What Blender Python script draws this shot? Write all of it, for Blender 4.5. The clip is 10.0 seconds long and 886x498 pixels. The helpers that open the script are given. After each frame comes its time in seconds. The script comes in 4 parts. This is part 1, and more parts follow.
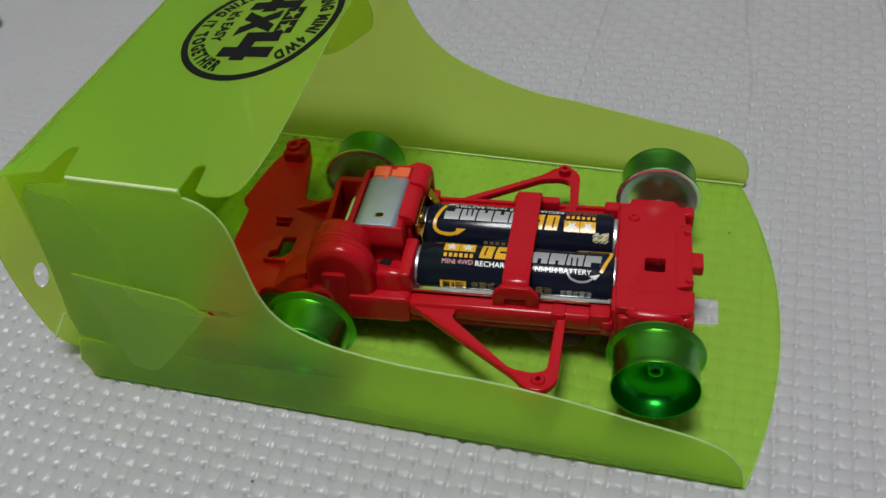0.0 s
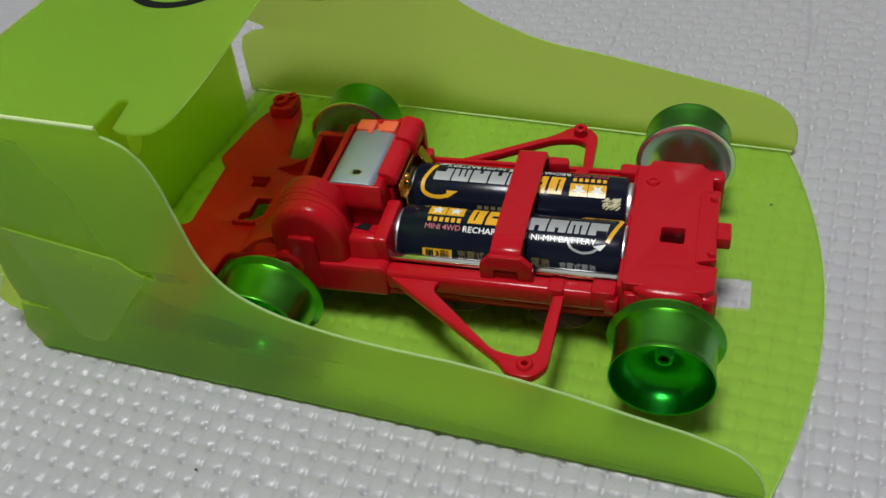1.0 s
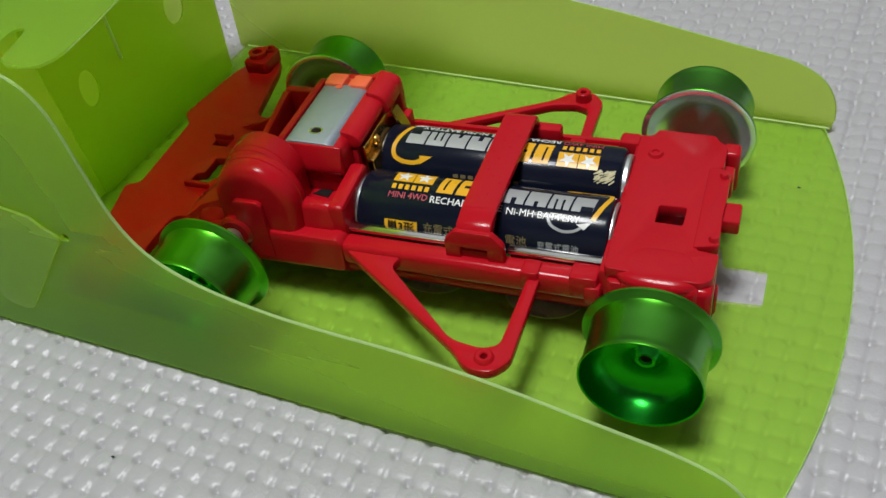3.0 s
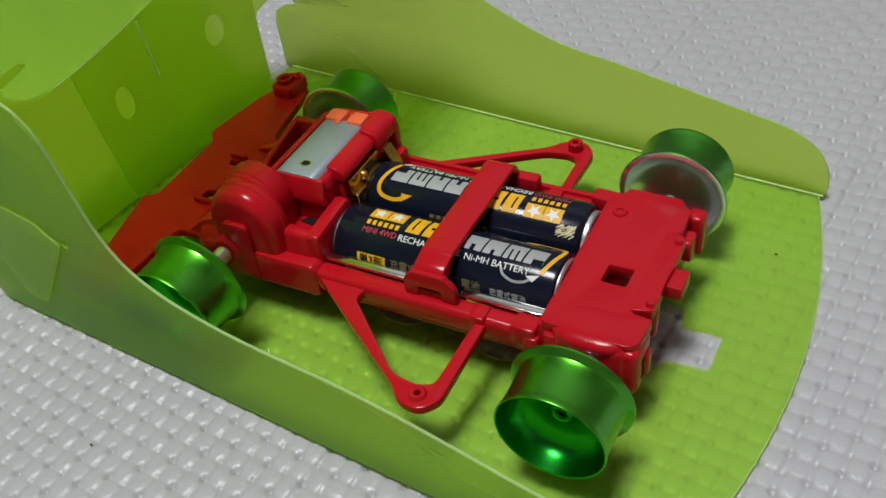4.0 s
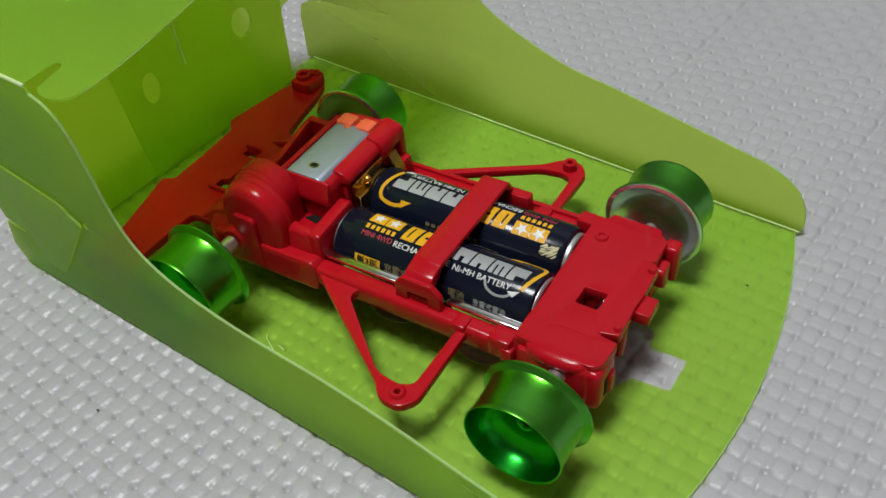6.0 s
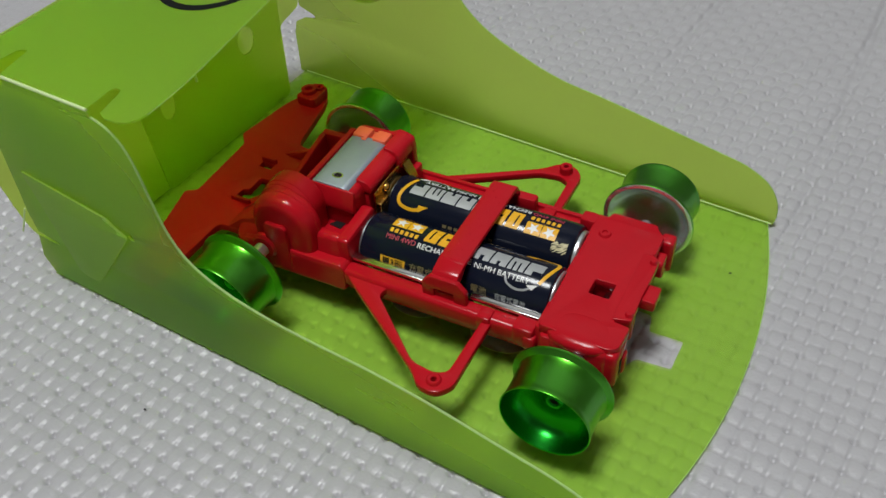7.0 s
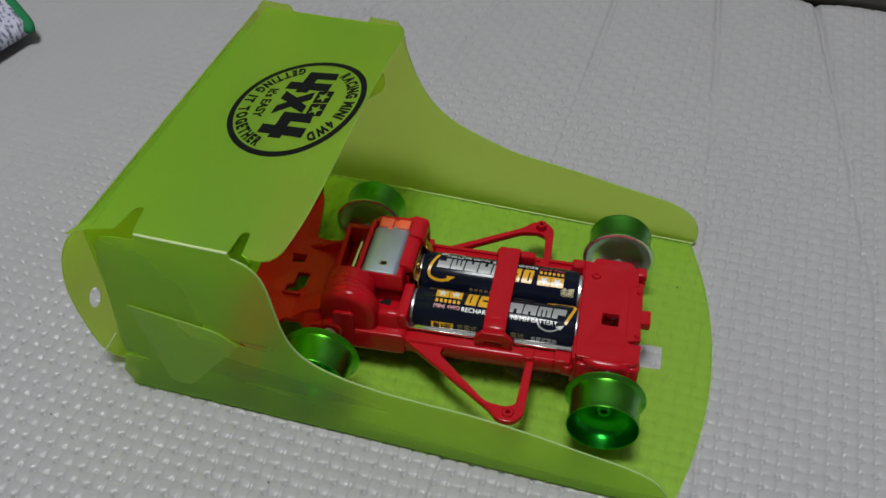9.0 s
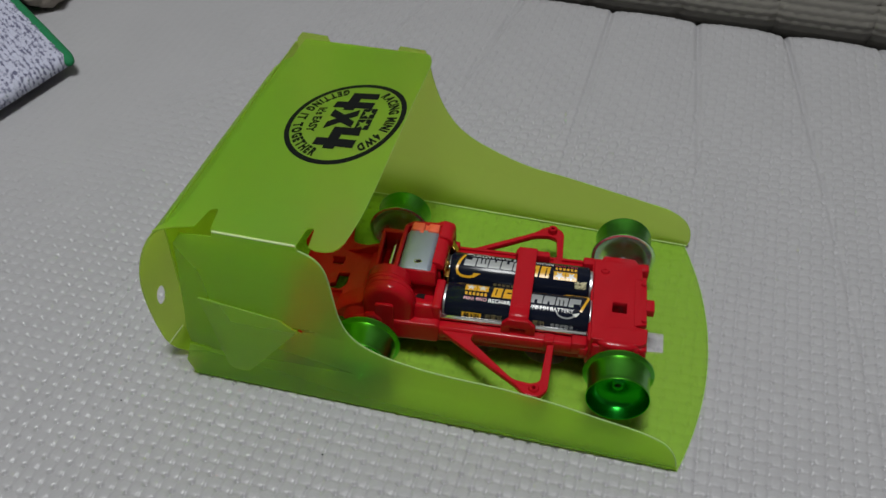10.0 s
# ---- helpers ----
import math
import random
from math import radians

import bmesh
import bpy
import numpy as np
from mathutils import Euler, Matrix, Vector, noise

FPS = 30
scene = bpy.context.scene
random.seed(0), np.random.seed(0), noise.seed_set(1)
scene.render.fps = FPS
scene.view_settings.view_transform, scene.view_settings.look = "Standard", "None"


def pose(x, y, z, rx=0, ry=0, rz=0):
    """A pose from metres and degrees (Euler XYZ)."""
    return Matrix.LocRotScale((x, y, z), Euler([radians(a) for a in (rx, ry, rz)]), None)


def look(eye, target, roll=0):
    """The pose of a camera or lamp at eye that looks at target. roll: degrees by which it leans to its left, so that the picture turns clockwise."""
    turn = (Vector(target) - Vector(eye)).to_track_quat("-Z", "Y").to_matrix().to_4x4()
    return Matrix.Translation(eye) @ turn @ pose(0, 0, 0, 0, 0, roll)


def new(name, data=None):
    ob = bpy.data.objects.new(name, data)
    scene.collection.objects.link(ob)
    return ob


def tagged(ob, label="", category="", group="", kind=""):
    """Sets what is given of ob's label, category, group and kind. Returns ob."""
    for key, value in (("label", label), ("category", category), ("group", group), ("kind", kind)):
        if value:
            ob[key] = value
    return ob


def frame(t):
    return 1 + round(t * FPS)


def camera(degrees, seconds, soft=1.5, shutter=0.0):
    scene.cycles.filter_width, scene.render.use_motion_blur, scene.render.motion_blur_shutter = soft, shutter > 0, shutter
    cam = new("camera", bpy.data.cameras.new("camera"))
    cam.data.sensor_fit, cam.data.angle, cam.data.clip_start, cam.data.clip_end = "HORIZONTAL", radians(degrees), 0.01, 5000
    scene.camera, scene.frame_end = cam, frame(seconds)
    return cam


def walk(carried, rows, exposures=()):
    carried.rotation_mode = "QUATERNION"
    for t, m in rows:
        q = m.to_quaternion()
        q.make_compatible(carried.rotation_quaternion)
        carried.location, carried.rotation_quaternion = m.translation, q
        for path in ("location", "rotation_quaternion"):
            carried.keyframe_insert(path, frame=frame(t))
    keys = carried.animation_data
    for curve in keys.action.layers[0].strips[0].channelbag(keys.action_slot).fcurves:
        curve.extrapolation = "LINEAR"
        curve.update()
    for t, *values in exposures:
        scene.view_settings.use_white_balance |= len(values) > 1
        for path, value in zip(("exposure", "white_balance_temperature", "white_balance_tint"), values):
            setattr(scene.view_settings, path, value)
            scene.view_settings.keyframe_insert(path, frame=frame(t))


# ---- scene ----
cam = camera(50.00, 10.0)
PATH = [
    (0, (0.02787, -0.17243, 0.17952), (-0.02335, 0.04244, -0.02349), -5.06),
    (0.5, (0.03364, -0.16629, 0.16486), (-0.02836, 0.04829, -0.03541), -6.56),
    (1, (0.04228, -0.15146, 0.15255), (-0.03216, 0.05752, -0.04941), -7.92),
    (1.5, (0.04768, -0.13814, 0.14002), (-0.03815, 0.06625, -0.06212), -9.22),
    (2, (0.05222, -0.13101, 0.13254), (-0.03954, 0.07018, -0.07019), -9.54),
    (2.2, (0.05207, -0.12963, 0.13100), (-0.03887, 0.07097, -0.07270), -9.07),
    (3.3, (0.05584, -0.13175, 0.13327), (-0.03892, 0.06863, -0.06889), -8.97),
    (3.5, (0.06471, -0.13232, 0.13711), (-0.04104, 0.06475, -0.06285), -9.77),
    (4, (0.08211, -0.12095, 0.14120), (-0.04398, 0.06459, -0.05799), -10.11),
    (4.5, (0.09725, -0.10920, 0.14032), (-0.04450, 0.06401, -0.05944), -10.01),
    (5, (0.09818, -0.10875, 0.13910), (-0.04628, 0.06163, -0.06115), -8.98),
    (5.5, (0.09551, -0.11197, 0.14119), (-0.04853, 0.05847, -0.05931), -8.31),
    (5.7, (0.09346, -0.11500, 0.14713), (-0.04460, 0.05666, -0.05651), -7.83),
    (6.8, (0.08159, -0.13909, 0.16918), (-0.02910, 0.04536, -0.03994), -4.62),
    (7, (0.08008, -0.14232, 0.17134), (-0.02799, 0.04436, -0.03716), -4.36),
    (7.5, (0.07106, -0.15109, 0.18530), (-0.02294, 0.03841, -0.02744), -3.47),
    (8, (0.05433, -0.15703, 0.20251), (-0.01770, 0.03556, -0.01594), -2.65),
    (8.5, (0.04093, -0.17096, 0.21617), (-0.01392, 0.03042, 0.00068), -1.44),
    (9, (0.02821, -0.18928, 0.22684), (-0.01459, 0.01952, 0.01572), -0.48),
    (9.5, (0.02128, -0.20647, 0.23498), (-0.01441, 0.00763, 0.02788), 0.45),
    (10, (0.01618, -0.22695, 0.24264), (-0.01875, -0.00795, 0.04061), 0.54),
]
EXPOSURES = ((0.0, -0.12), (2.0, 0.15), (4.5, 0.08), (7.5, -0.08), (9.0, -0.3), (10.0, -0.35))
walk(cam, [(t, look(eye, target, roll)) for t, eye, target, roll in PATH], EXPOSURES)

# ---- light: one ceiling lamp, out of view; added unseen walls give the soft fill ----
world = bpy.data.worlds.new("world")
scene.world = world
world.use_nodes = True
world.node_tree.nodes["Background"].inputs[0].default_value = (0.75, 0.85, 1.0, 1)
world.node_tree.nodes["Background"].inputs[1].default_value = 0.01

LAMP = (-0.08, -0.32, 1.90)
lamp_data = bpy.data.lights.new("ceiling_lamp_light", "AREA")
lamp_data.shape, lamp_data.size = "DISK", 0.5
lamp_data.energy, lamp_data.color = 27.2, (0.955, 0.982, 0.985)
lamp_ob = new("ceiling_lamp_light", lamp_data)
lamp_ob.matrix_world = look((LAMP[0], LAMP[1], LAMP[2] - 0.075), (LAMP[0], LAMP[1], 0))

MM = 0.001


# ---- materials ----
def nodes_of(name):
    m = bpy.data.materials.new(name)
    m.use_nodes = True
    t = m.node_tree
    return m, t, t.nodes["Principled BSDF"]


def surface(name, base, rough=0.4, metal=0.0, vary=0.08, scale=120.0, bump=0.0, bump_scale=900.0, coat=0.0, rough_vary=0.08, spec=0.5):
    m, t, b = nodes_of(name)
    co = t.nodes.new("ShaderNodeTexCoord")
    n = t.nodes.new("ShaderNodeTexNoise")
    n.inputs["Scale"].default_value, n.inputs["Detail"].default_value = scale, 6
    t.links.new(co.outputs["Object"], n.inputs["Vector"])
    mix = t.nodes.new("ShaderNodeMix")
    mix.data_type = "RGBA"
    mix.inputs[6].default_value = (*[c * (1 - vary) for c in base], 1)
    mix.inputs[7].default_value = (*[min(1, c * (1 + vary)) for c in base], 1)
    t.links.new(n.outputs[0], mix.inputs[0])
    t.links.new(mix.outputs[2], b.inputs["Base Color"])
    b.inputs["Metallic"].default_value = metal
    b.inputs["Specular IOR Level"].default_value = spec
    fine = t.nodes.new("ShaderNodeTexNoise")
    fine.inputs["Scale"].default_value, fine.inputs["Detail"].default_value = bump_scale, 5
    t.links.new(co.outputs["Object"], fine.inputs["Vector"])
    r = t.nodes.new("ShaderNodeMapRange")
    r.inputs[3].default_value, r.inputs[4].default_value = max(0.02, rough - rough_vary), rough + rough_vary
    t.links.new(fine.outputs[0], r.inputs[0])
    t.links.new(r.outputs[0], b.inputs["Roughness"])
    if coat:
        b.inputs["Coat Weight"].default_value, b.inputs["Coat Roughness"].default_value = coat, 0.08
    if bump:
        bp = t.nodes.new("ShaderNodeBump")
        bp.inputs["Strength"].default_value, bp.inputs["Distance"].default_value = bump, 0.0004
        t.links.new(fine.outputs[0], bp.inputs["Height"])
        t.links.new(bp.outputs[0], b.inputs["Normal"])
    return m


def film(name, tint, clear, through_tint, gloss_rough=0.3, transl=0.55, haze=0.0, gloss=0.03, glow=None):
    """Frosted polypropylene sheet: scatters light both ways and lets a share straight through."""
    m, t, b = nodes_of(name)
    t.nodes.remove(b)
    out = t.nodes["Material Output"]
    co = t.nodes.new("ShaderNodeTexCoord")
    n = t.nodes.new("ShaderNodeTexNoise")
    n.inputs["Scale"].default_value, n.inputs["Detail"].default_value = 45, 5
    t.links.new(co.outputs["Object"], n.inputs["Vector"])
    col = t.nodes.new("ShaderNodeMix")
    col.data_type = "RGBA"
    col.inputs[6].default_value = (*[c * 0.93 for c in tint], 1)
    col.inputs[7].default_value = (*[min(1, c * 1.07) for c in tint], 1)
    t.links.new(n.outputs[0], col.inputs[0])
    d = t.nodes.new("ShaderNodeBsdfDiffuse")
    tr = t.nodes.new("ShaderNodeBsdfTranslucent")
    tp = t.nodes.new("ShaderNodeBsdfTransparent")
    gl = t.nodes.new("ShaderNodeBsdfGlossy")
    t.links.new(col.outputs[2], d.inputs[0])
    if glow:
        tr.inputs[0].default_value = (*glow, 1)
    else:
        t.links.new(col.outputs[2], tr.inputs[0])
    tp.inputs[0].default_value = (*through_tint, 1)
    gl.inputs["Roughness"].default_value = gloss_rough
    fine = t.nodes.new("ShaderNodeTexNoise")
    fine.inputs["Scale"].default_value, fine.inputs["Detail"].default_value = 1400, 3
    t.links.new(co.outputs["Object"], fine.inputs["Vector"])
    bp = t.nodes.new("ShaderNodeBump")
    bp.inputs["Strength"].default_value, bp.inputs["Distance"].default_value = 0.12, 0.0002
    t.links.new(fine.outputs[0], bp.inputs["Height"])
    t.links.new(bp.outputs[0], gl.inputs["Normal"])
    rf = t.nodes.new("ShaderNodeBsdfRefraction")
    rf.inputs["Color"].default_value, rf.inputs["Roughness"].default_value, rf.inputs["IOR"].default_value = (*through_tint, 1), 0.5, 1.2
    hz = t.nodes.new("ShaderNodeMixShader")
    hz.inputs[0].default_value = haze
    t.links.new(tp.outputs[0], hz.inputs[1])
    t.links.new(rf.outputs[0], hz.inputs[2])
    m1, m2, m3 = (t.nodes.new("ShaderNodeMixShader") for _ in range(3))
    m1.inputs[0].default_value, m2.inputs[0].default_value = transl, clear
    t.links.new(d.outputs[0], m1.inputs[1])
    t.links.new(tr.outputs[0], m1.inputs[2])
    t.links.new(m1.outputs[0], m2.inputs[1])
    t.links.new(hz.outputs[0], m2.inputs[2])
    lw = t.nodes.new("ShaderNodeLayerWeight")
    lw.inputs[0].default_value = 0.5
    pw = t.nodes.new("ShaderNodeMath")
    pw.operation, pw.inputs[1].default_value = "POWER", 3.0
    rng = t.nodes.new("ShaderNodeMapRange")
    rng.inputs[3].default_value, rng.inputs[4].default_value = gloss, gloss + 0.12
    t.links.new(lw.outputs["Facing"], pw.inputs[0])
    t.links.new(pw.outputs[0], rng.inputs[0])
    t.links.new(rng.outputs[0], m3.inputs[0])
    t.links.new(m2.outputs[0], m3.inputs[1])
    t.links.new(gl.outputs[0], m3.inputs[2])
    t.links.new(m3.outputs[0], out.inputs["Surface"])
    return m


FILM = film("green_frosted_film", (0.46, 0.95, 0.08), 0.69, (0.942, 0.995, 0.52), 0.42, 0.71, 0.47, 0.036, (0.70, 1.0, 0.03))
# same sheet as FILM, made clearer and lighter so stacked layers stay bright
FLAP = film("green_frosted_film_brightened", (0.52, 1.0, 0.05), 0.74, (0.96, 1.0, 0.64), 0.40, 0.66, 0.24, 0.05, (0.82, 1.0, 0.11))
FILM_BASE = film("green_frosted_film_on_seat", (0.57, 0.94, 0.17), 0.88, (0.87, 0.985, 0.56), 0.35, 0.6, 0.0, 0.03)
# paler film that paints the light piped out at cut edges
EDGE = film("pale_edge_light", (0.66, 0.82, 0.46), 0.35, (0.92, 1.0, 0.75), 0.3, 0.5)
CREASE = film("whitened_crease_and_highlight", (0.80, 0.92, 0.55), 0.15, (0.85, 0.95, 0.6), 0.18, 0.3)
RED = surface("red_abs_plastic", (0.39, 0.005, 0.012), 0.2, vary=0.07, scale=160, bump=0.07, bump_scale=1100, rough_vary=0.05, spec=0.22)
GREEN_ALU = surface("green_anodised_aluminium", (0.075, 0.37, 0.025), 0.3, metal=1.0, vary=0.05, scale=90, rough_vary=0.03, coat=0.35)
# second, deeper green of the wheel metal; stands in for the dish's dark reflections
DISH_ALU = surface("deep_green_dish_reflections", (0.02, 0.40, 0.035), 0.25, metal=1.0, vary=0.06, scale=90, rough_vary=0.02)
SILVER = surface("turned_aluminium", (0.82, 0.92, 0.93), 0.24, metal=0.92, vary=0.02, rough_vary=0.0)
_tan = SILVER.node_tree.nodes.new("ShaderNodeTangent")
_tan.direction_type, _tan.axis = "RADIAL", "Y"
SILVER.node_tree.links.new(_tan.outputs[0], SILVER.node_tree.nodes["Principled BSDF"].inputs["Tangent"])
SILVER.node_tree.nodes["Principled BSDF"].inputs["Anisotropic"].default_value = 0.7
SILVER.node_tree.nodes["Principled BSDF"].inputs["Anisotropic Rotation"].default_value = 0.25
SATIN = surface("satin_aluminium", (0.66, 0.70, 0.72), 0.32, metal=0.9, vary=0.05)
STEEL = surface("polished_steel", (0.68, 0.68, 0.68), 0.16, metal=1.0, vary=0.05)
MOTOR_CAN = surface("zinc_plated_can", (0.30, 0.335, 0.41), 0.42, metal=0.6, vary=0.08, scale=200, bump=0.08)
ORANGE = surface("orange_end_cap", (0.70, 0.11, 0.05), 0.32)
BRASS = surface("brass_terminal", (0.62, 0.36, 0.09), 0.24, metal=1.0, vary=0.15, scale=250)
# near-black: shade painted into holes, well and slit; also the real dark washers
DARK = surface("hole_shade_and_washer_black", (0.012, 0.008, 0.008), 0.7, spec=0.1)
NAVY = surface("navy_battery_sleeve", (0.005, 0.007, 0.016), 0.16, vary=0.15, rough_vary=0.04, spec=0.25)
YELLOW = surface("yellow_print", (0.68, 0.35, 0.010), 0.3)
WHITE = surface("white_print", (0.66, 0.66, 0.66), 0.3)
SILVER_PRINT = surface("silver_print", (0.34, 0.35, 0.36), 0.4, metal=0.3)
RED_PRINT = surface("red_print", (0.45, 0.03, 0.06), 0.3)
GOLD_PRINT = surface("dull_gold_print", (0.17, 0.13, 0.06), 0.35)
BLACK = surface("black_print", (0.004, 0.005, 0.005), 0.5, spec=0.12)
SCRATCH = surface("scraped_sleeve", (0.55, 0.50, 0.30), 0.6, vary=0.5, scale=1500, bump=0.5)
VINYL = surface("white_woven_vinyl", (0.368, 0.363, 0.378), 0.36, vary=0.05, scale=35, bump=0.3, bump_scale=1300, rough_vary=0.12)
BACK_VINYL = surface("beige_ribbed_vinyl", (0.20, 0.19, 0.17), 0.5, vary=0.1, scale=60, bump=0.2)
GAP_DARK = surface("dark_seat_base_cloth", (0.02, 0.02, 0.02), 0.9)
TERRY = surface("white_terry_cloth", (0.46, 0.47, 0.58), 0.95, vary=0.1, scale=300, bump=0.9, bump_scale=900)
# dark dashes: yarn flecks, plus shade between loop rows put into the colour
_t = TERRY.node_tree
_n, _r, _m = (_t.nodes.new("ShaderNodeTexNoise"), _t.nodes.new("ShaderNodeMapRange"), _t.nodes.new("ShaderNodeMix"))
_n.inputs["Scale"].default_value, _n.inputs["Detail"].default_value = 520, 2
_r.inputs[1].default_value, _r.inputs[2].default_value = 0.56, 0.74
_turn, _long, _wave, _add = (_t.nodes.new(k) for k in ("ShaderNodeMapping", "ShaderNodeMapping", "ShaderNodeTexWave", "ShaderNodeMath"))
_turn.inputs["Rotation"].default_value = (0, 0, radians(-138.2))
_long.inputs["Scale"].default_value = (0.55, 1, 1)
_wave.bands_direction = "Y"
_wave.inputs["Scale"].default_value, _wave.inputs["Distortion"].default_value, _wave.inputs["Detail Scale"].default_value = 137, 3.0, 0.6
_add.operation, _add.inputs[1].default_value = "MULTIPLY_ADD", 0.16
_m.data_type = "RGBA"
_m.inputs[7].default_value = (0.12, 0.12, 0.19, 1)
_b = _t.nodes["Principled BSDF"]
_t.links.new([x for x in _t.nodes if x.type == "TEX_COORD"][0].outputs["Object"], _turn.inputs["Vector"])
_t.links.new(_turn.outputs[0], _long.inputs["Vector"])
_t.links.new(_long.outputs[0], _n.inputs["Vector"])
_t.links.new(_turn.outputs[0], _wave.inputs["Vector"])
_t.links.new(_wave.outputs[1], _add.inputs[0])
_t.links.new(_n.outputs[0], _add.inputs[2])
_t.links.new(_add.outputs[0], _r.inputs[0])
_t.links.new(_r.outputs[0], _m.inputs[0])
_t.links.new(_b.inputs["Base Color"].links[0].from_socket, _m.inputs[6])
_t.links.new(_m.outputs[2], _b.inputs["Base Color"])
BINDING = surface("green_edge_binding", (0.003, 0.16, 0.055), 0.8, vary=0.12, bump=0.5, bump_scale=1800)
POUCH = surface("brown_grey_cloth", (0.30, 0.26, 0.23), 0.9, vary=0.4, scale=40, bump=0.4)
PLASTER = surface("room_wall_paint", (0.45, 0.45, 0.44), 0.8, vary=0.04, scale=3, bump=0.1, bump_scale=60)
CEILING = surface("ceiling_paper", (0.56, 0.56, 0.55), 0.85, vary=0.03, scale=4, bump=0.1, bump_scale=70)
WOOD = surface("floor_boards", (0.28, 0.17, 0.09), 0.4, vary=0.25, scale=6)
GLOW, _t, _b = nodes_of("lamp_diffuser")
_b.inputs["Base Color"].default_value = (0.9, 0.9, 0.88, 1)
_b.inputs["Emission Color"].default_value = (0.97, 0.98, 0.95, 1)
_b.inputs["Emission Strength"].default_value = 7.0


# ---- mesh helpers; all lengths in millimetres until a part is linked ----
def part(name, bm, material, parent=None, label="", sharp=0.6):
    bmesh.ops.recalc_face_normals(bm, faces=bm.faces[:])
    for v in bm.verts:
        v.co *= MM
    for f in bm.faces:
        f.smooth = True
    for e in bm.edges:
        e.smooth = len(e.link_faces) == 2 and e.calc_face_angle(9) < sharp
    me = bpy.data.meshes.new(name)
    bm.to_mesh(me)
    bm.free()
    me.materials.append(material)
    ob = new(name, me)
    if parent:
        ob.parent = parent
    if label:
        tagged(ob, label)
    return ob


def thing(name, label, category, m=None, group="", kind=""):
    ob = new(name)
    ob.empty_display_size = 0.01
    if m:
        ob.matrix_world = m
    return tagged(ob, label, category, group, kind)


def filled(loops, thick, bevel=0.0):
    """A flat plate round z = 0 with the first loop as outline and the others as holes."""
    cu = bpy.data.curves.new("outline", "CURVE")
    cu.dimensions, cu.fill_mode = "2D", "BOTH"
    cu.extrude, cu.bevel_depth, cu.bevel_resolution, cu.offset = max(0.0001, thick / 2 - bevel), bevel, 1, -bevel
    for loop in loops:
        sp = cu.splines.new("POLY")
        sp.points.add(len(loop) - 1)
        for p, (x, y) in zip(sp.points, loop):
            p.co = (x, y, 0, 1)
        sp.use_cyclic_u = True
    ob = bpy.data.objects.new("outline", cu)
    me = bpy.data.meshes.new_from_object(ob)
    bm = bmesh.new()
    bm.from_mesh(me)
    bpy.data.objects.remove(ob)
    bpy.data.curves.remove(cu)
    bpy.data.meshes.remove(me)
    bmesh.ops.remove_doubles(bm, verts=bm.verts[:], dist=0.0005)
    return bm


def ext(loops, c0, c1, plane="xy", bevel=0.0):
    """An outline pushed from c0 to c1 along the third axis."""
    bm = filled(loops, c1 - c0, bevel)
    for v in bm.verts:
        a, b, c = v.co.x, v.co.y, v.co.z + (c0 + c1) / 2
        v.co = {"xy": (a, b, c), "xz": (a, c, b), "yz": (c, a, b)}[plane]
    return bm


def slices(bm, axis, values):
    bmesh.ops.triangulate(bm, faces=bm.faces[:])
    no = Vector((axis == "x", axis == "y", 0))
    for s in values:
        bmesh.ops.bisect_plane(bm, geom=bm.verts[:] + bm.edges[:] + bm.faces[:], dist=0.0001, plane_co=no * s, plane_no=no)


def bent(loops, thick, fn, xs=(), ys=(), bevel=0.0):
    """A plate cut into strips and laid on a surface: fn(x, y) gives place and normal."""
    bm = filled(loops, thick, bevel)
    slices(bm, "x", xs)
    slices(bm, "y", ys)
    for v in bm.verts:
        p, n = fn(v.co.x, v.co.y)
        v.co = Vector(p) + Vector(n) * v.co.z
    return bm


def rbox(x0, x1, y0, y1, z0, z1, b=0.5, seg=2):
    bm = bmesh.new()
    bmesh.ops.create_cube(bm, size=1)
    for v in bm.verts:
        v.co = ((x0 + x1) / 2 + v.co.x * (x1 - x0), (y0 + y1) / 2 + v.co.y * (y1 - y0), (z0 + z1) / 2 + v.co.z * (z1 - z0))
    if b:
        bmesh.ops.bevel(bm, geom=bm.edges[:], offset=b, segments=seg, affect="EDGES", profile=0.5)
    return bm


def lathe(profile, n=72, m=None, closed=False):
    """Turn (radius, height) round z; m puts it in place."""
    bm = bmesh.new()
    rings = []
    for r, h in profile:
        rings.append([bm.verts.new((r * math.cos(2 * math.pi * i / n), r * math.sin(2 * math.pi * i / n), h)) for i in range(n)] if r > 1e-6 else [bm.verts.new((0, 0, h))])
    pairs = list(zip(rings, rings[1:] + ([rings[0]] if closed else [])))
    for a, b in pairs if closed else pairs[: len(rings) - 1]:
        for i in range(n):
            k = (i + 1) % n
            if len(a) == 1 and len(b) == 1:
                continue
            if len(a) == 1:
                bm.faces.new((a[0], b[i], b[k]))
            elif len(b) == 1:
                bm.faces.new((a[i], b[0], a[k]))
            else:
                bm.faces.new((a[i], b[i], b[k], a[k]))
    if m:
        bm.transform(m)
    return bm


def rod(p, q, r, n=16):
    p, q = Vector(p), Vector(q)
    d = q - p
    m = Matrix.Translation(p) @ d.to_track_quat("Z", "Y").to_matrix().to_4x4()
    return lathe([(0, 0), (r * 0.85, 0), (r, r * 0.15), (r, d.length - r * 0.15), (r * 0.85, d.length), (0, d.length)], n, m)


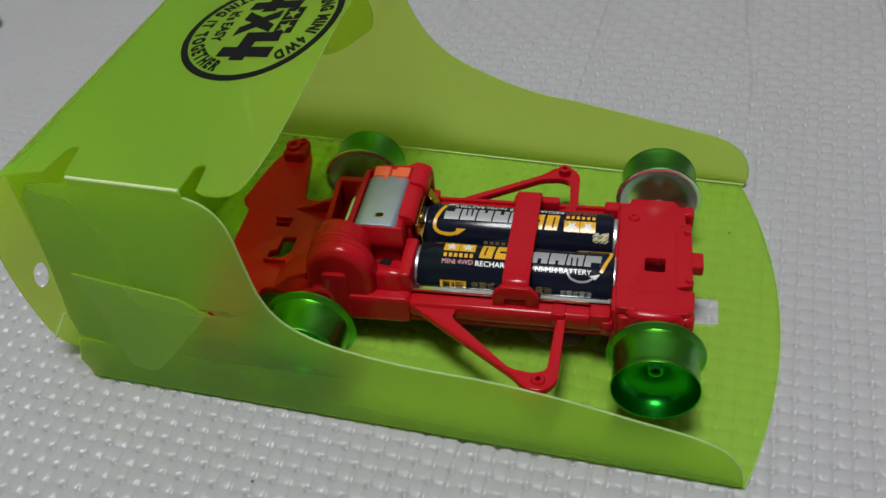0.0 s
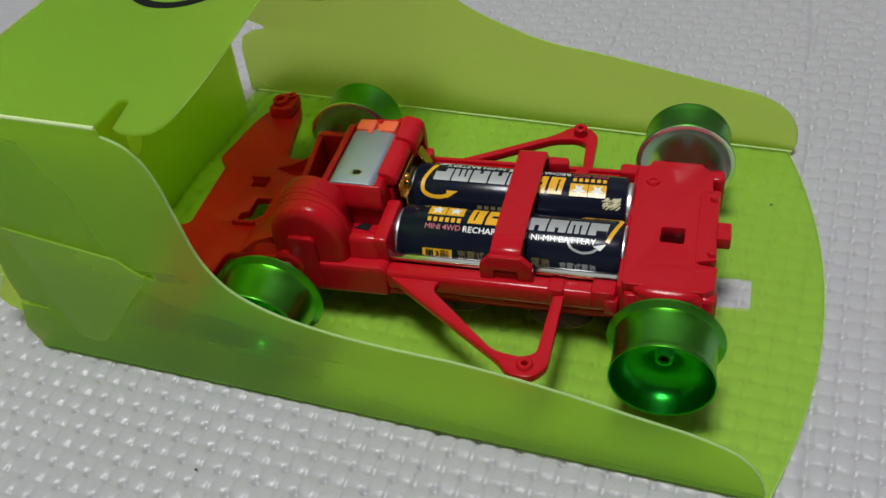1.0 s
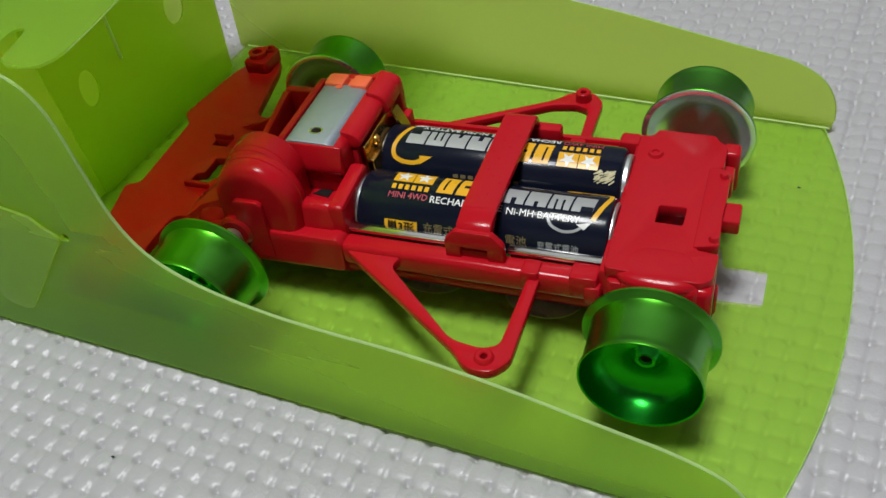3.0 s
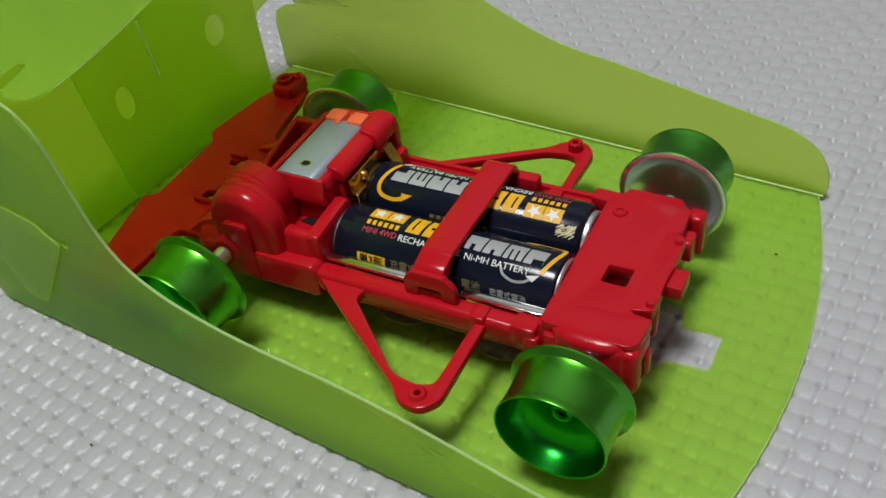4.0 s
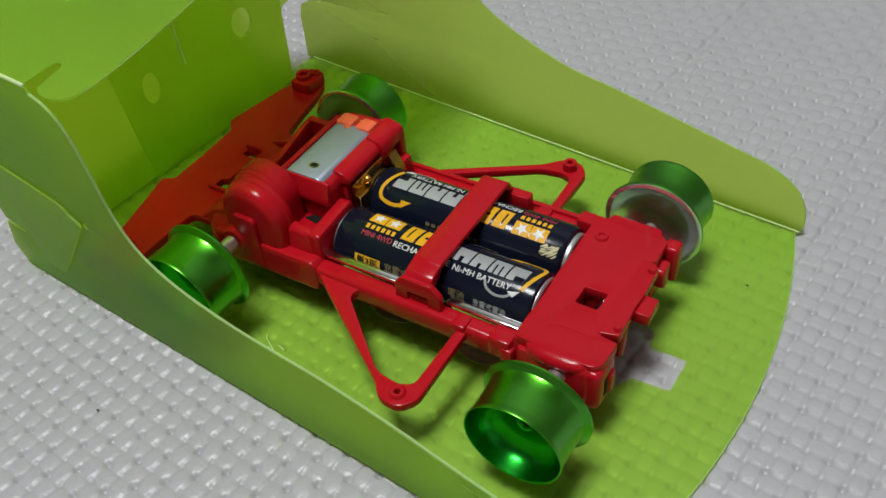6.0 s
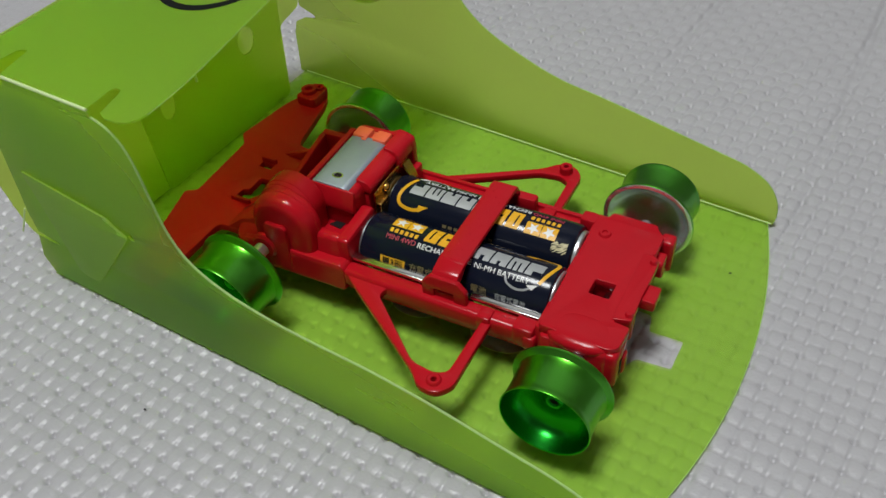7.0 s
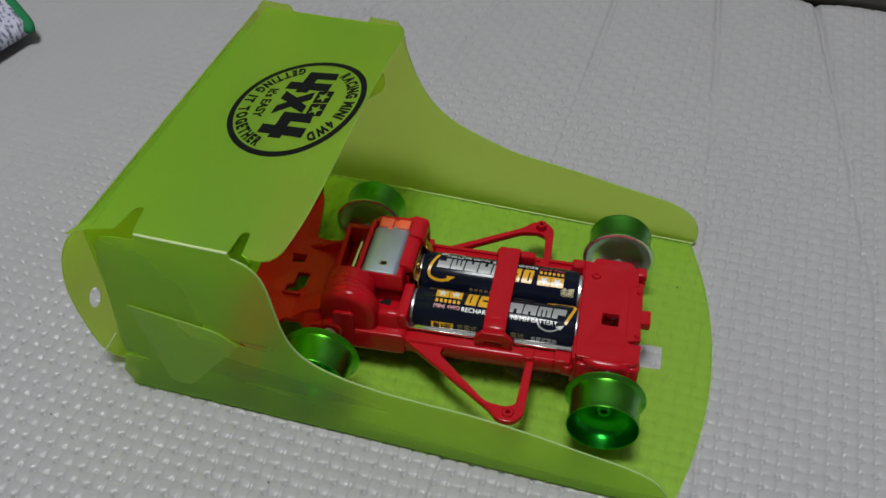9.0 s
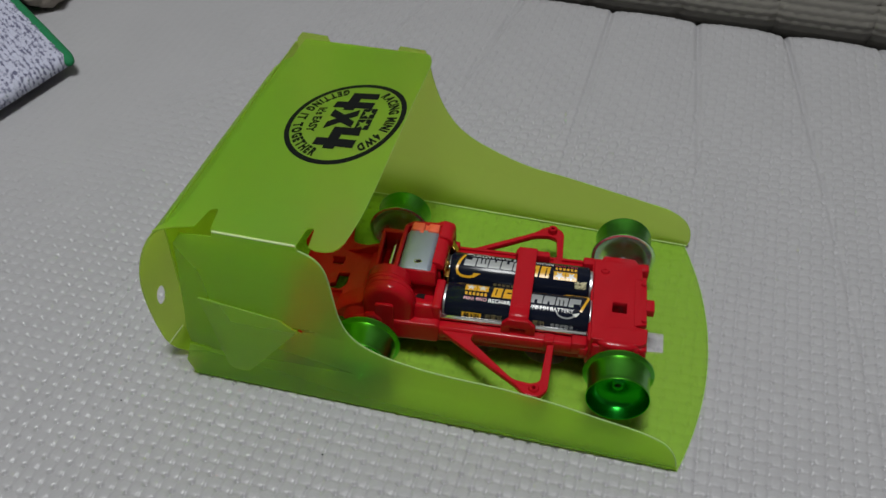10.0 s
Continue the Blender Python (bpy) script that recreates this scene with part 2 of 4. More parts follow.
def tube(points, r, n=6):
    """A thin round bead along a line of points."""
    bm, rings = bmesh.new(), []
    for i, p in enumerate(points):
        d = (Vector(points[min(i + 1, len(points) - 1)]) - Vector(points[max(i - 1, 0)])).normalized()
        a = d.orthogonal().normalized() if not rings else (last - d * last.dot(d)).normalized()
        b, last = d.cross(a), a
        rings.append([bm.verts.new(Vector(p) + (a * math.cos(2 * math.pi * k / n) + b * math.sin(2 * math.pi * k / n)) * r) for k in range(n)])
    for p, q in zip(rings, rings[1:]):
        for k in range(n):
            bm.faces.new((p[k], p[(k + 1) % n], q[(k + 1) % n], q[k]))
    bm.faces.new(rings[0])
    bm.faces.new(rings[-1])
    return bm


def merged(*bms):
    out = bmesh.new()
    for b in bms:
        me = bpy.data.meshes.new("tmp")
        b.to_mesh(me)
        b.free()
        out.from_mesh(me)
        bpy.data.meshes.remove(me)
    return out


def fillet(points, r=1.0, n=4):
    """Round the corners of a closed outline; r is one radius or one for each corner."""
    out, k = [], len(points)
    for i in range(k):
        p0, p1, p2 = Vector(points[i - 1]), Vector(points[i]), Vector(points[(i + 1) % k])
        rr = r[i] if isinstance(r, (list, tuple)) else r
        a, b = p0 - p1, p2 - p1
        d = min(rr, a.length * 0.45, b.length * 0.45)
        if d < 1e-4:
            out.append(tuple(p1))
            continue
        s, e = p1 + a.normalized() * d, p1 + b.normalized() * d
        for j in range(n + 1):
            w = j / n
            out.append(tuple(s * (1 - w) ** 2 + p1 * 2 * w * (1 - w) + e * w * w))
    return out


def flow(points, n=4):
    """A smooth open line through points."""
    out = []
    for i in range(len(points) - 1):
        p = [Vector(points[max(0, min(len(points) - 1, i + d))]) for d in (-1, 0, 1, 2)]
        for j in range(n):
            w = j / n
            out.append(tuple(0.5 * (2 * p[1] + (p[2] - p[0]) * w + (2 * p[0] - 5 * p[1] + 4 * p[2] - p[3]) * w * w + (3 * p[1] - p[0] - 3 * p[2] + p[3]) * w ** 3)))
    out.append(tuple(points[-1]))
    return out


def oval(cx, cy, rx, ry, n=28):
    return [(cx + rx * math.cos(2 * math.pi * i / n), cy + ry * math.sin(2 * math.pi * i / n)) for i in range(n)]


def rect(x0, x1, y0, y1):
    return [(x0, y0), (x1, y0), (x1, y1), (x0, y1)]


def lettering(text, size, width=None, bold=0.0, shear=0.0, thick=0.06):
    """Text as a thin plate in mm, its left end at x = 0, centred on y = 0."""
    cu = bpy.data.curves.new("text", "FONT")
    cu.body, cu.size, cu.offset, cu.shear = text, size, bold, shear
    cu.extrude, cu.resolution_u = thick / 2, 3
    ob = bpy.data.objects.new("text", cu)
    me = bpy.data.meshes.new_from_object(ob)
    bm = bmesh.new()
    bm.from_mesh(me)
    bpy.data.objects.remove(ob)
    bpy.data.curves.remove(cu)
    bpy.data.meshes.remove(me)
    if bm.verts:
        x0, x1 = min(v.co.x for v in bm.verts), max(v.co.x for v in bm.verts)
        y0, y1 = min(v.co.y for v in bm.verts), max(v.co.y for v in bm.verts)
        k = width / (x1 - x0) if width else 1
        for v in bm.verts:
            v.co.x, v.co.y = (v.co.x - x0) * k, v.co.y - (y0 + y1) / 2
    return bm


# ---- unseen room added to close the place; its surfaces bounce fill light ----
def slab(name, x0, x1, y0, y1, z0, z1, mat, label, cat):
    ob = part(name, rbox(x0, x1, y0, y1, z0, z1, 0), mat)
    return tagged(ob, label, cat, kind="structure")


slab("floor", -2000, 1800, -2100, 700, -480, -430, WOOD, "unseen brown wooden board floor added below the sofa", "floor")
slab("ceiling", -2000, 1800, -2100, 700, 1990, 2040, CEILING, "unseen plain white papered ceiling added above", "ceiling")
slab("wall_north", -2000, 1800, 700, 800, -480, 2040, PLASTER, "unseen off-white painted wall added to close the room", "wall")
slab("wall_south", -2000, 1800, -2200, -2100, -480, 2040, PLASTER, "unseen off-white painted wall added to close the room", "wall")
slab("wall_west", -2100, -2000, -2200, 800, -480, 2040, PLASTER, "unseen off-white painted wall added to close the room", "wall")
slab("wall_east", 1800, 1900, -2200, 800, -480, 2040, PLASTER, "unseen off-white painted wall added to close the room", "wall")

lamp_thing = thing("ceiling_lamp", "round white ceiling lamp with a glowing diffuser", "lamp", pose(*LAMP))
part("housing", lathe([(0, 92), (230, 92), (236, 80), (236, 20), (228, 12), (0, 12)], 64), CEILING, lamp_thing)
part("diffuser", lathe([(0, -60), (120, -55), (190, -35), (222, -5), (226, 11), (0, 11)], 64), GLOW, lamp_thing).visible_shadow = False


# ---- sofa seat: one sheet of woven vinyl over a cushion ----
SEAT_TURN = -6.6
CELL_U, CELL_V, RISE, DROP = 4.25, 4.25, 0.33, 0.5
sofa = thing("sofa", "off-white woven vinyl sofa with stitched channels and ribbed beige back", "sofa", pose(0, 0, 0, 0, 0, SEAT_TURN))


def spaced(a, b, c, d, fine, coarse):
    left = np.arange(a, b, coarse)
    mid = np.arange(b, c, fine)
    right = np.arange(c, d + coarse, coarse)
    return np.concatenate([left, mid, right])


def weave(p, q, far):
    """Plain weave of flat strips: pads with steep ends, small gaps at the crossings."""
    x, y = p / CELL_U + 0.24, q / CELL_V - 0.40
    i, j = np.floor(x), np.floor(y)
    fu, fv = np.abs(x - i - 0.5) * 2, np.abs(y - j - 0.5) * 2
    odd_i, odd_j = 1 - 2 * (i % 2), 1 - 2 * (j % 2)
    sy, sx = odd_i * np.sin(math.pi * y) + 0.16, -odd_j * np.sin(math.pi * x) - 0.16
    crest = lambda s: np.sign(s) * np.abs(s) ** 0.7
    warp = RISE * 1.1 * crest(sy) - DROP * fu ** 7 - 0.09 * fu ** 2
    weft = RISE * 0.9 * crest(sx) - DROP * fv ** 7 - 0.09 * fv ** 2 - 0.22 * far
    ci, cj = np.round(x), np.round(y)
    pit = np.exp(-((np.abs(x - ci) / 0.16) ** 2 + (np.abs(y - cj) / 0.13) ** 2))
    return np.maximum(warp, weft) - pit * np.where((ci + cj) % 2 == 0, 1.0, 0.3) - RISE


def seams(p, q):
    """The stitched channels, deeper towards the backrest."""
    z = np.zeros_like(p)
    back = np.clip((q + 60) / 310, 0, 1)
    for u0, k, d in ((92, 0.134, 1.0), (48, 0.083, 0.7), (4, 0.0, 0.6), (-43, -0.1, 0.5), (-90, -0.16, 0.4), (138, 0.17, 0.6), (186, 0.2, 0.5)):
        off = p - (u0 + k * (247 - q))
        z -= d * (0.5 + 1.9 * back ** 3) * np.exp(-(off / 1.3) ** 2)
        z -= d * (1.7 * back ** 4) * np.exp(-(off / 9.0) ** 2)
    return z


def seat_cover():
    P = np.concatenate([np.arange(-520, -345, 6), spaced(-345, -140, 165, 264, 0.42, 0.9), np.arange(266, 423, 6)])
    Q = spaced(-270, -125, 130, 252, 0.42, 0.9)
    p, q = np.meshgrid(P, Q)
    wob = 0.5 * np.sin(p / 61 + q / 47) + 0.35 * np.sin(p / 29 - q / 37)
    fade = (1 - 0.5 * np.clip((q - 70) / 130, 0, 1)) * np.clip((p + 345) / 20, 0, 1) * np.clip((265 - p) / 20, 0, 1) * (1 - 0.8 * np.clip((-125 - p) / 70, 0, 1) * np.clip((q + 20) / 80, 0, 1))
    z = weave(p + wob * 0.5, q + wob * 0.6, np.clip((q - 40) / 90, 0, 1)) * fade + seams(p, q)
    z -= 0.5 * np.clip((np.hypot(p + 10, q) - 130) / 100, 0, None) ** 2
    z -= 9.0 * np.clip((q - 236) / 16, 0, None) ** 2
    n, m = len(P), len(Q)
    co = np.stack([p, q, z], -1).reshape(-1, 3) * MM
    idx = np.arange(n * m).reshape(m, n)
    quads = np.stack([idx[:-1, :-1], idx[:-1, 1:], idx[1:, 1:], idx[1:, :-1]], -1).reshape(-1, 4)
    me = bpy.data.meshes.new("seat_cover")
    me.vertices.add(len(co))
    me.vertices.foreach_set("co", co.ravel())
    me.loops.add(quads.size)
    me.loops.foreach_set("vertex_index", quads.ravel().astype(np.int32))
    me.polygons.add(len(quads))
    me.polygons.foreach_set("loop_start", np.arange(0, quads.size, 4, dtype=np.int32))
    me.update(calc_edges=True)
    me.polygons.foreach_set("use_smooth", np.ones(len(quads), dtype=bool))
    me.materials.append(VINYL)
    ob = new("seat_cover", me)
    ob.parent = sofa
    return ob


seat_cover()
part("cushion_body", rbox(-521, 421, -271, 250, -120, -16, 12, 3), VINYL, sofa)
part("seat_base", rbox(-540, 440, -280, 420, -430, -121, 5), GAP_DARK, sofa)


def backrest():
    P = np.arange(-520, 421, 2.4)
    Z = np.concatenate([np.arange(-14, 60, 0.9), np.arange(60, 260, 8)])
    bm = bmesh.new()
    rows = []
    for z in Z:
        row = []
        for p in P:
            roll = 11 * max(0, (6 - z) / 20) ** 2
            seam = sum(1.6 * math.exp(-((p - s) / 1.6) ** 2) + 0.7 * math.exp(-((p - s) / 9.0) ** 2) for s in (-108, -60, -11, 38, 86.7, 135.5, 184, 232) if abs(p - s) < 30)
            rib = 0.55 * abs(math.sin(math.pi * z / 4.4)) + 0.25 * math.sin(2 * math.pi * p / 7.6 + (math.pi if int(z // 4.4) % 2 else 0))
            row.append(bm.verts.new((p, 252.0 + 0.16 * z + roll + seam - rib, z)))
        rows.append(row)
    for a, b in zip(rows, rows[1:]):
        for i in range(len(P) - 1):
            bm.faces.new((a[i], a[i + 1], b[i + 1], b[i]))
    part("backrest_cover", bm, BACK_VINYL, sofa, "beige ribbed vinyl backrest")
    part("back_cushion", ext([[(262, -10), (300, -40), (430, -40), (430, 262), (305, 262), (272, 60)]], -519, 419, "yz", 3), BACK_VINYL, sofa)


backrest()


# ---- towel and the cloth behind it ----
def towel():
    ob = thing("towel", "white terry towel with green edge binding lying folded on the seat", "towel", pose(-0.2185, 0.1265, 0))
    along, down = Vector((-0.745, 0.667, 0)), Vector((-0.318, -0.948, 0))

    def place(a, d):
        """Point of the cloth a mm along the bound edge and d mm down from it towards the loose edge."""
        return along * a + down * d

    bm = bmesh.new()
    na, nd, step = 170, 150, 0.75
    top, low = [], []
    for i in range(na):
        tr, lr = [], []
        for j in range(nd):
            a, d = i * step, j * step
            # the loose edge runs from the corner along "down": a = 0 is that edge
            edge = math.sqrt(max(0.0, 1 - max(0.0, 1 - a / 4.0) ** 2))
            wave = 1.6 * math.sin(a / 30 + 0.6) + 1.2 * math.sin(d / 21)
            loop = abs(math.sin(math.pi * (d + 0.4 * math.sin(a / 5)) / 2.3)) * abs(math.sin(math.pi * (a + 1.1 * (int(d / 2.3) % 2)) / 2.2))
            pile = 1.3 * loop + 0.9 * noise.noise(Vector((a / 1.3, d / 1.3, 5))) + 0.5 * noise.noise(Vector((a / 4, d / 4, 2)))
            p = place(a, d)
            tr.append(bm.verts.new((p.x, p.y, 5.0 + 4.2 * edge + wave * edge * 0.5 + pile * (0.4 + 0.6 * edge) * min(1.0, 0.15 + d / 4))))
            lr.append(bm.verts.new((p.x - 0.4, p.y, 4.6 - 0.9 * edge + 0.3 * wave * edge)))
        top.append(tr)
        low.append(lr)
    for i in range(na - 1):
        for j in range(nd - 1):
            bm.faces.new((top[i][j], top[i + 1][j], top[i + 1][j + 1], top[i][j + 1]))
            bm.faces.new((low[i][j], low[i][j + 1], low[i + 1][j + 1], low[i + 1][j]))
    for i in range(na - 1):
        bm.faces.new((top[i][0], low[i][0], low[i + 1][0], top[i + 1][0]))
        bm.faces.new((top[i][-1], top[i + 1][-1], low[i + 1][-1], low[i][-1]))
    for j in range(nd - 1):
        bm.faces.new((top[0][j], top[0][j + 1], low[0][j + 1], low[0][j]))
        bm.faces.new((top[-1][j], low[-1][j], low[-1][j + 1], top[-1][j + 1]))
    part("terry_cloth", bm, TERRY, ob, sharp=3.2)
    bm = bmesh.new()
    rings = []
    side = Vector((0.667, 0.745, 0))
    for i in range(0, na, 2):
        a = i * step - 1.5
        k = min(1.0, 0.45 + 0.55 * math.sqrt(max(0.0, min(1.0, (a + 1.5) / 5))))
        wave = (1.6 * math.sin(a / 30 + 0.6)) * min(1, max(0, a / 6))
        c = along * a + side * 0.6 + Vector((0, 0, 6.8 + 0.5 * wave))
        ring = []
        for m in range(18):
            t = 2 * math.pi * m / 18
            w = side * (3.4 * k * math.cos(t)) + Vector((0, 0, 3.0 * k * math.sin(t)))
            ring.append(bm.verts.new(c + w + side * 0.12 * noise.noise(Vector((a, t, 0)))))
        rings.append(ring)
    for p, q in zip(rings, rings[1:]):
        for k in range(18):
            bm.faces.new((p[k], p[(k + 1) % 18], q[(k + 1) % 18], q[k]))
    tip = bm.verts.new(along * -2.6 + side * 0.3 + Vector((0, 0, 6.4)))
    for k in range(18):
        bm.faces.new((tip, rings[0][k], rings[0][(k + 1) % 18]))
    bm.faces.new(rings[-1])
    part("edge_binding", bm, BINDING, ob, "dark green woven edge binding", sharp=3.2)


towel()


def pouch():
    ob = thing("cloth_bundle", "crumpled brown and grey cloth bundle behind the towel", "cloth", pose(-0.268, 0.199, 0, 0, 0, 20))
    bm = bmesh.new()
    bmesh.ops.create_icosphere(bm, subdivisions=4, radius=1)
    for v in bm.verts:
        k = 1 + 0.22 * noise.noise(v.co * 1.7) + 0.12 * noise.noise(v.co * 4.5)
        v.co = Vector((v.co.x * 16 * k, v.co.y * 20 * k, max(-0.5, 8 + v.co.z * 12 * k)))
    part("folds", bm, POUCH, ob, sharp=3.2)


pouch()

# ---- translucent green case: u along it, v across it, z up ----
CASE_TURN = -5.2
NEAR_V, FAR_V, SHEET = -45.0, 59.0, 0.5
case = thing("toy_carrying_case", "translucent green folded plastic toy case standing open on the seat", "plastic case", pose(0, 0, 0, 0, 0, CASE_TURN))


def flat_map(x, y):
    return (x, y, 0.55), (0, 0, 1)


front_edge = [(71.2 - 0.0034 * (v + 0.5) ** 2, v) for v in [NEAR_V + (FAR_V - NEAR_V) * i / 40 for i in range(41)]]
cross = [(33, 1.2), (38, 1.0), (38, -3.8), (46.6, -3.6), (48.4, 0.6), (56.4, 1.65), (55.8, 10.9), (47.6, 10.1), (46.3, 14.8), (38, 15.2), (38, 11.0), (33, 11.0)]
base_slots = [oval(-5.2, -8.4, 7.2, 5.0), oval(17.9, -8.0, 7.4, 5.1)]
part("base_panel", bent([[(-93, NEAR_V)] + front_edge + [(-93, FAR_V)], fillet(cross, 0.6, 2), *base_slots], SHEET, flat_map), FILM_BASE, case, "see-through green base sheet with cut-out slots")

near_top = flow([(63.8, 3), (62.2, 8.5), (58.5, 13.2), (51, 16.4), (40, 18.7), (25, 21.9), (10, 23.9), (-2, 24.4), (-12, 25.1), (-20, 26.4), (-27, 28.3), (-33, 31.3), (-37, 35.3), (-39.6, 41.5), (-40.9, 50), (-42, 58.5), (-43.6, 63.3), (-46.3, 66.3), (-49.8, 67.8)], 4)
near_loop = [(-92, 1.3), (64, 1.3)] + near_top + [(-50, 69.4), (-75, 69.4), (-75.4, 67.6), (-80, 67.2), (-85.5, 66.4), (-88.2, 62), (-88.8, 52), (-90.6, 30), (-91.3, 24), (-90.9, 17.2), (-84.2, 16.2), (-84.2, 15.4), (-91.5, 15.8), (-94.2, 7)]
part("near_side_panel", ext([near_loop, oval(-52.6, 32.8, 0.9, 0.9, 10)], NEAR_V - SHEET / 2, NEAR_V + SHEET / 2, "xz", 0.08), FILM, case)
part("tuck_flap", ext([fillet([(-79, 64.5), (-53.6, 62.6), (-55.6, 39.0), (-81.5, 39.8)], 1.5)], NEAR_V + 0.5, NEAR_V + 1.0, "xz"), FLAP, case)
part("lock_tab", ext([fillet([(-84.4, 40.8), (-58.3, 36.9), (-56.5, 35.0), (-53.1, 33.0), (-71.5, 9.2), (-73.5, 8.4), (-78.5, 9.0), (-82.6, 33.4)], [1, 1, 1, 1.2, 1.5, 1.5, 3, 5])], NEAR_V - 1.0, NEAR_V - 0.5, "xz", 0.1), FLAP, case)

far_top = flow([(61.0, 3), (60.4, 8), (57.3, 13.2), (51, 16.8), (42, 18.7), (32, 20.6), (12, 24.4), (0, 26.2), (-10, 29.2), (-23, 35.0), (-31, 41.6), (-36.4, 50.6), (-39.8, 61), (-41.0, 68.5)], 4)
far_loop = [(-95, 0.3), (60.4, 0.3)] + far_top + [(-42.6, 71.4), (-51.8, 71.6), (-52.8, 69.3), (-78, 69.3), (-79, 71.6), (-88.5, 71.8), (-90.6, 69), (-91.6, 40), (-91.0, 25.5), (-85.6, 23.6), (-85.2, 22.4), (-89.5, 21.6), (-93.3, 19.2), (-94.6, 15)]
part("far_side_panel", ext([far_loop], FAR_V - SHEET / 2, FAR_V + SHEET / 2, "xz", 0.08), FILM, case)
part("tuck_flap", ext([fillet([(-47.8, 49), (-48.3, 44.4), (-58, 36.6), (-64, 33.5), (-72, 34), (-76, 40), (-76, 68.6), (-53, 68.6)], [1, 2, 3, 5, 5, 3, 1, 2])], FAR_V - 1.1, FAR_V - 0.6, "xz"), FLAP, case)

back_loop = fillet([(NEAR_V + 0.8, 0.9), (47, 0.9), (48.2, 24.5), (57.6, 26.5), (58, 68.8), (NEAR_V + 0.8, 68.8)], [1, 1, 2, 2, 1, 1])
part("back_panel", ext([back_loop], -90.6, -90.1, "yz"), FILM, case)
part("back_layer", ext([fillet([(-6.5, 1), (46.4, 1), (47.4, 24), (50, 60), (-10.5, 60)], 1.2), oval(1.0, 26.2, 2.7, 4.6), oval(33, 28.3, 3.4, 4.4)], -89.6, -89.1, "yz"), FLAP, case)
part("back_crease", rod((-88.95, 12.2, 27), (-88.95, 11.8, 43), 0.45, 8), CREASE, case)

bulge = flow([(-86.0, 70.1), (-90.2, 68.0), (-95.6, 62.4), (-100.8, 52.5), (-104.4, 40), (-105.2, 28), (-104.2, 15), (-102, 6.2), (-97, 2.2), (-92, 1.5)], 5)
arc_len = [0.0]
for a, b in zip(bulge, bulge[1:]):
    arc_len.append(arc_len[-1] + (Vector(b) - Vector(a)).length)


def bulge_map(v, s):
    s = min(max(s, 0), arc_len[-1] - 1e-6)
    i = max(k for k in range(len(arc_len) - 1) if arc_len[k] <= s)
    w = (s - arc_len[i]) / (arc_len[i + 1] - arc_len[i])
    p, q = Vector(bulge[i]), Vector(bulge[i + 1])
    u, z = p * (1 - w) + q * w
    d = (q - p).normalized()
    return (u, v, z), (-d.y, 0, d.x)


part("outer_back_panel", bent([fillet([(-46, 0.2), (45, 0.2), (45, arc_len[-1] - 0.3), (-36, arc_len[-1] - 0.3), (-41, arc_len[-1] - 12)], [0.5, 2, 2, 3, 6]), oval(-35.0, 52.0, 2.6, 3.6)], SHEET, bulge_map, ys=[arc_len[-1] * k / 26 for k in range(1, 26)]), FILM, case)


def lid_map(u, v):
    w = min(max((u + 88) / 52, 0), 1.1)
    a = math.sin(math.pi * min(max((v - NEAR_V) / (FAR_V - NEAR_V), 0), 1) ** 1.15)
    return (u, v, 69.9 + 10.2 * w * a), (0, 0, 1)


lid_edge = flow([(-37.2, -41.5), (-35.2, -31), (-33.9, -15), (-33.5, 5), (-34.3, 25), (-36.6, 45), (-39.4, 55.5)], 4)
lid_loop = fillet([(-86.8, 58.4), (-87.2, -42.0), (-91, -49.5), (-86, -46.2), (-80.3, -44.7), (-78.9, -37.2), (-76.6, -36.3), (-75.4, -44.9), (-50, -44.9), (-49.2, -38.6), (-46.9, -38.2), (-46.4, -45.2)], [1, 4, 0.5, 2, 0.5, 1.2, 1.2, 0.3, 0.3, 1.2, 1.2, 0.6]) + [(-44.5, -45.7), (-41.5, -45.6), (-39.4, -44.8), (-38.0, -43.3)] + lid_edge + [(-41.0, 58.4)]
part("lid", bent([lid_loop], SHEET, lid_map, xs=range(-88, -34, 4), ys=range(-40, 58, 4)), FILM, case, "green lid with a round black printed badge")
# stress whitening, plus the fold's bright highlight put into the pale colour
part("lid_crease", rod((-75.0, NEAR_V, 69.55), (-50.2, NEAR_V, 69.6), 0.42, 12), CREASE, case, "stress-whitened fold along the lid with its highlight in the colour")
part("edge_crease", rod((-92.6, -44.9, 24.2), (-99.6, -44.7, 12.8), 0.22, 8), CREASE, case)
part("far_crease", rod((-92.5, FAR_V - 0.2, 0.75), (60.2, FAR_V - 0.2, 0.75), 0.24, 8), CREASE, case)
part("near_crease", rod((-92, NEAR_V + 0.55, 1.1), (63.6, NEAR_V + 0.55, 1.1), 0.6, 10), FILM, case)
# added beads: bright edge light of the sheet put into pale colour
part("cut_edge", tube([(u, NEAR_V, z) for u, z in near_top], 0.3), EDGE, case, "pale bead for the light piped along a cut sheet edge")
part("cut_edge", tube([(u, FAR_V, z) for u, z in far_top], 0.14), EDGE, case, "pale bead for the light piped along a cut sheet edge")
part("cut_edge", tube([lid_map(u, v)[0] for u, v in lid_edge], 0.08), EDGE, case, "pale bead for the light piped along a cut sheet edge")
part("cut_edge", tube([(u, v, 0.6) for u, v in front_edge], 0.14), EDGE, case, "pale bead for the light piped along a cut sheet edge")
for loop in base_slots:
    part("cut_edge", tube([(u, v, 0.75) for u, v in loop + loop[:1]], 0.13), EDGE, case, "pale bead for the light piped along a cut sheet edge")
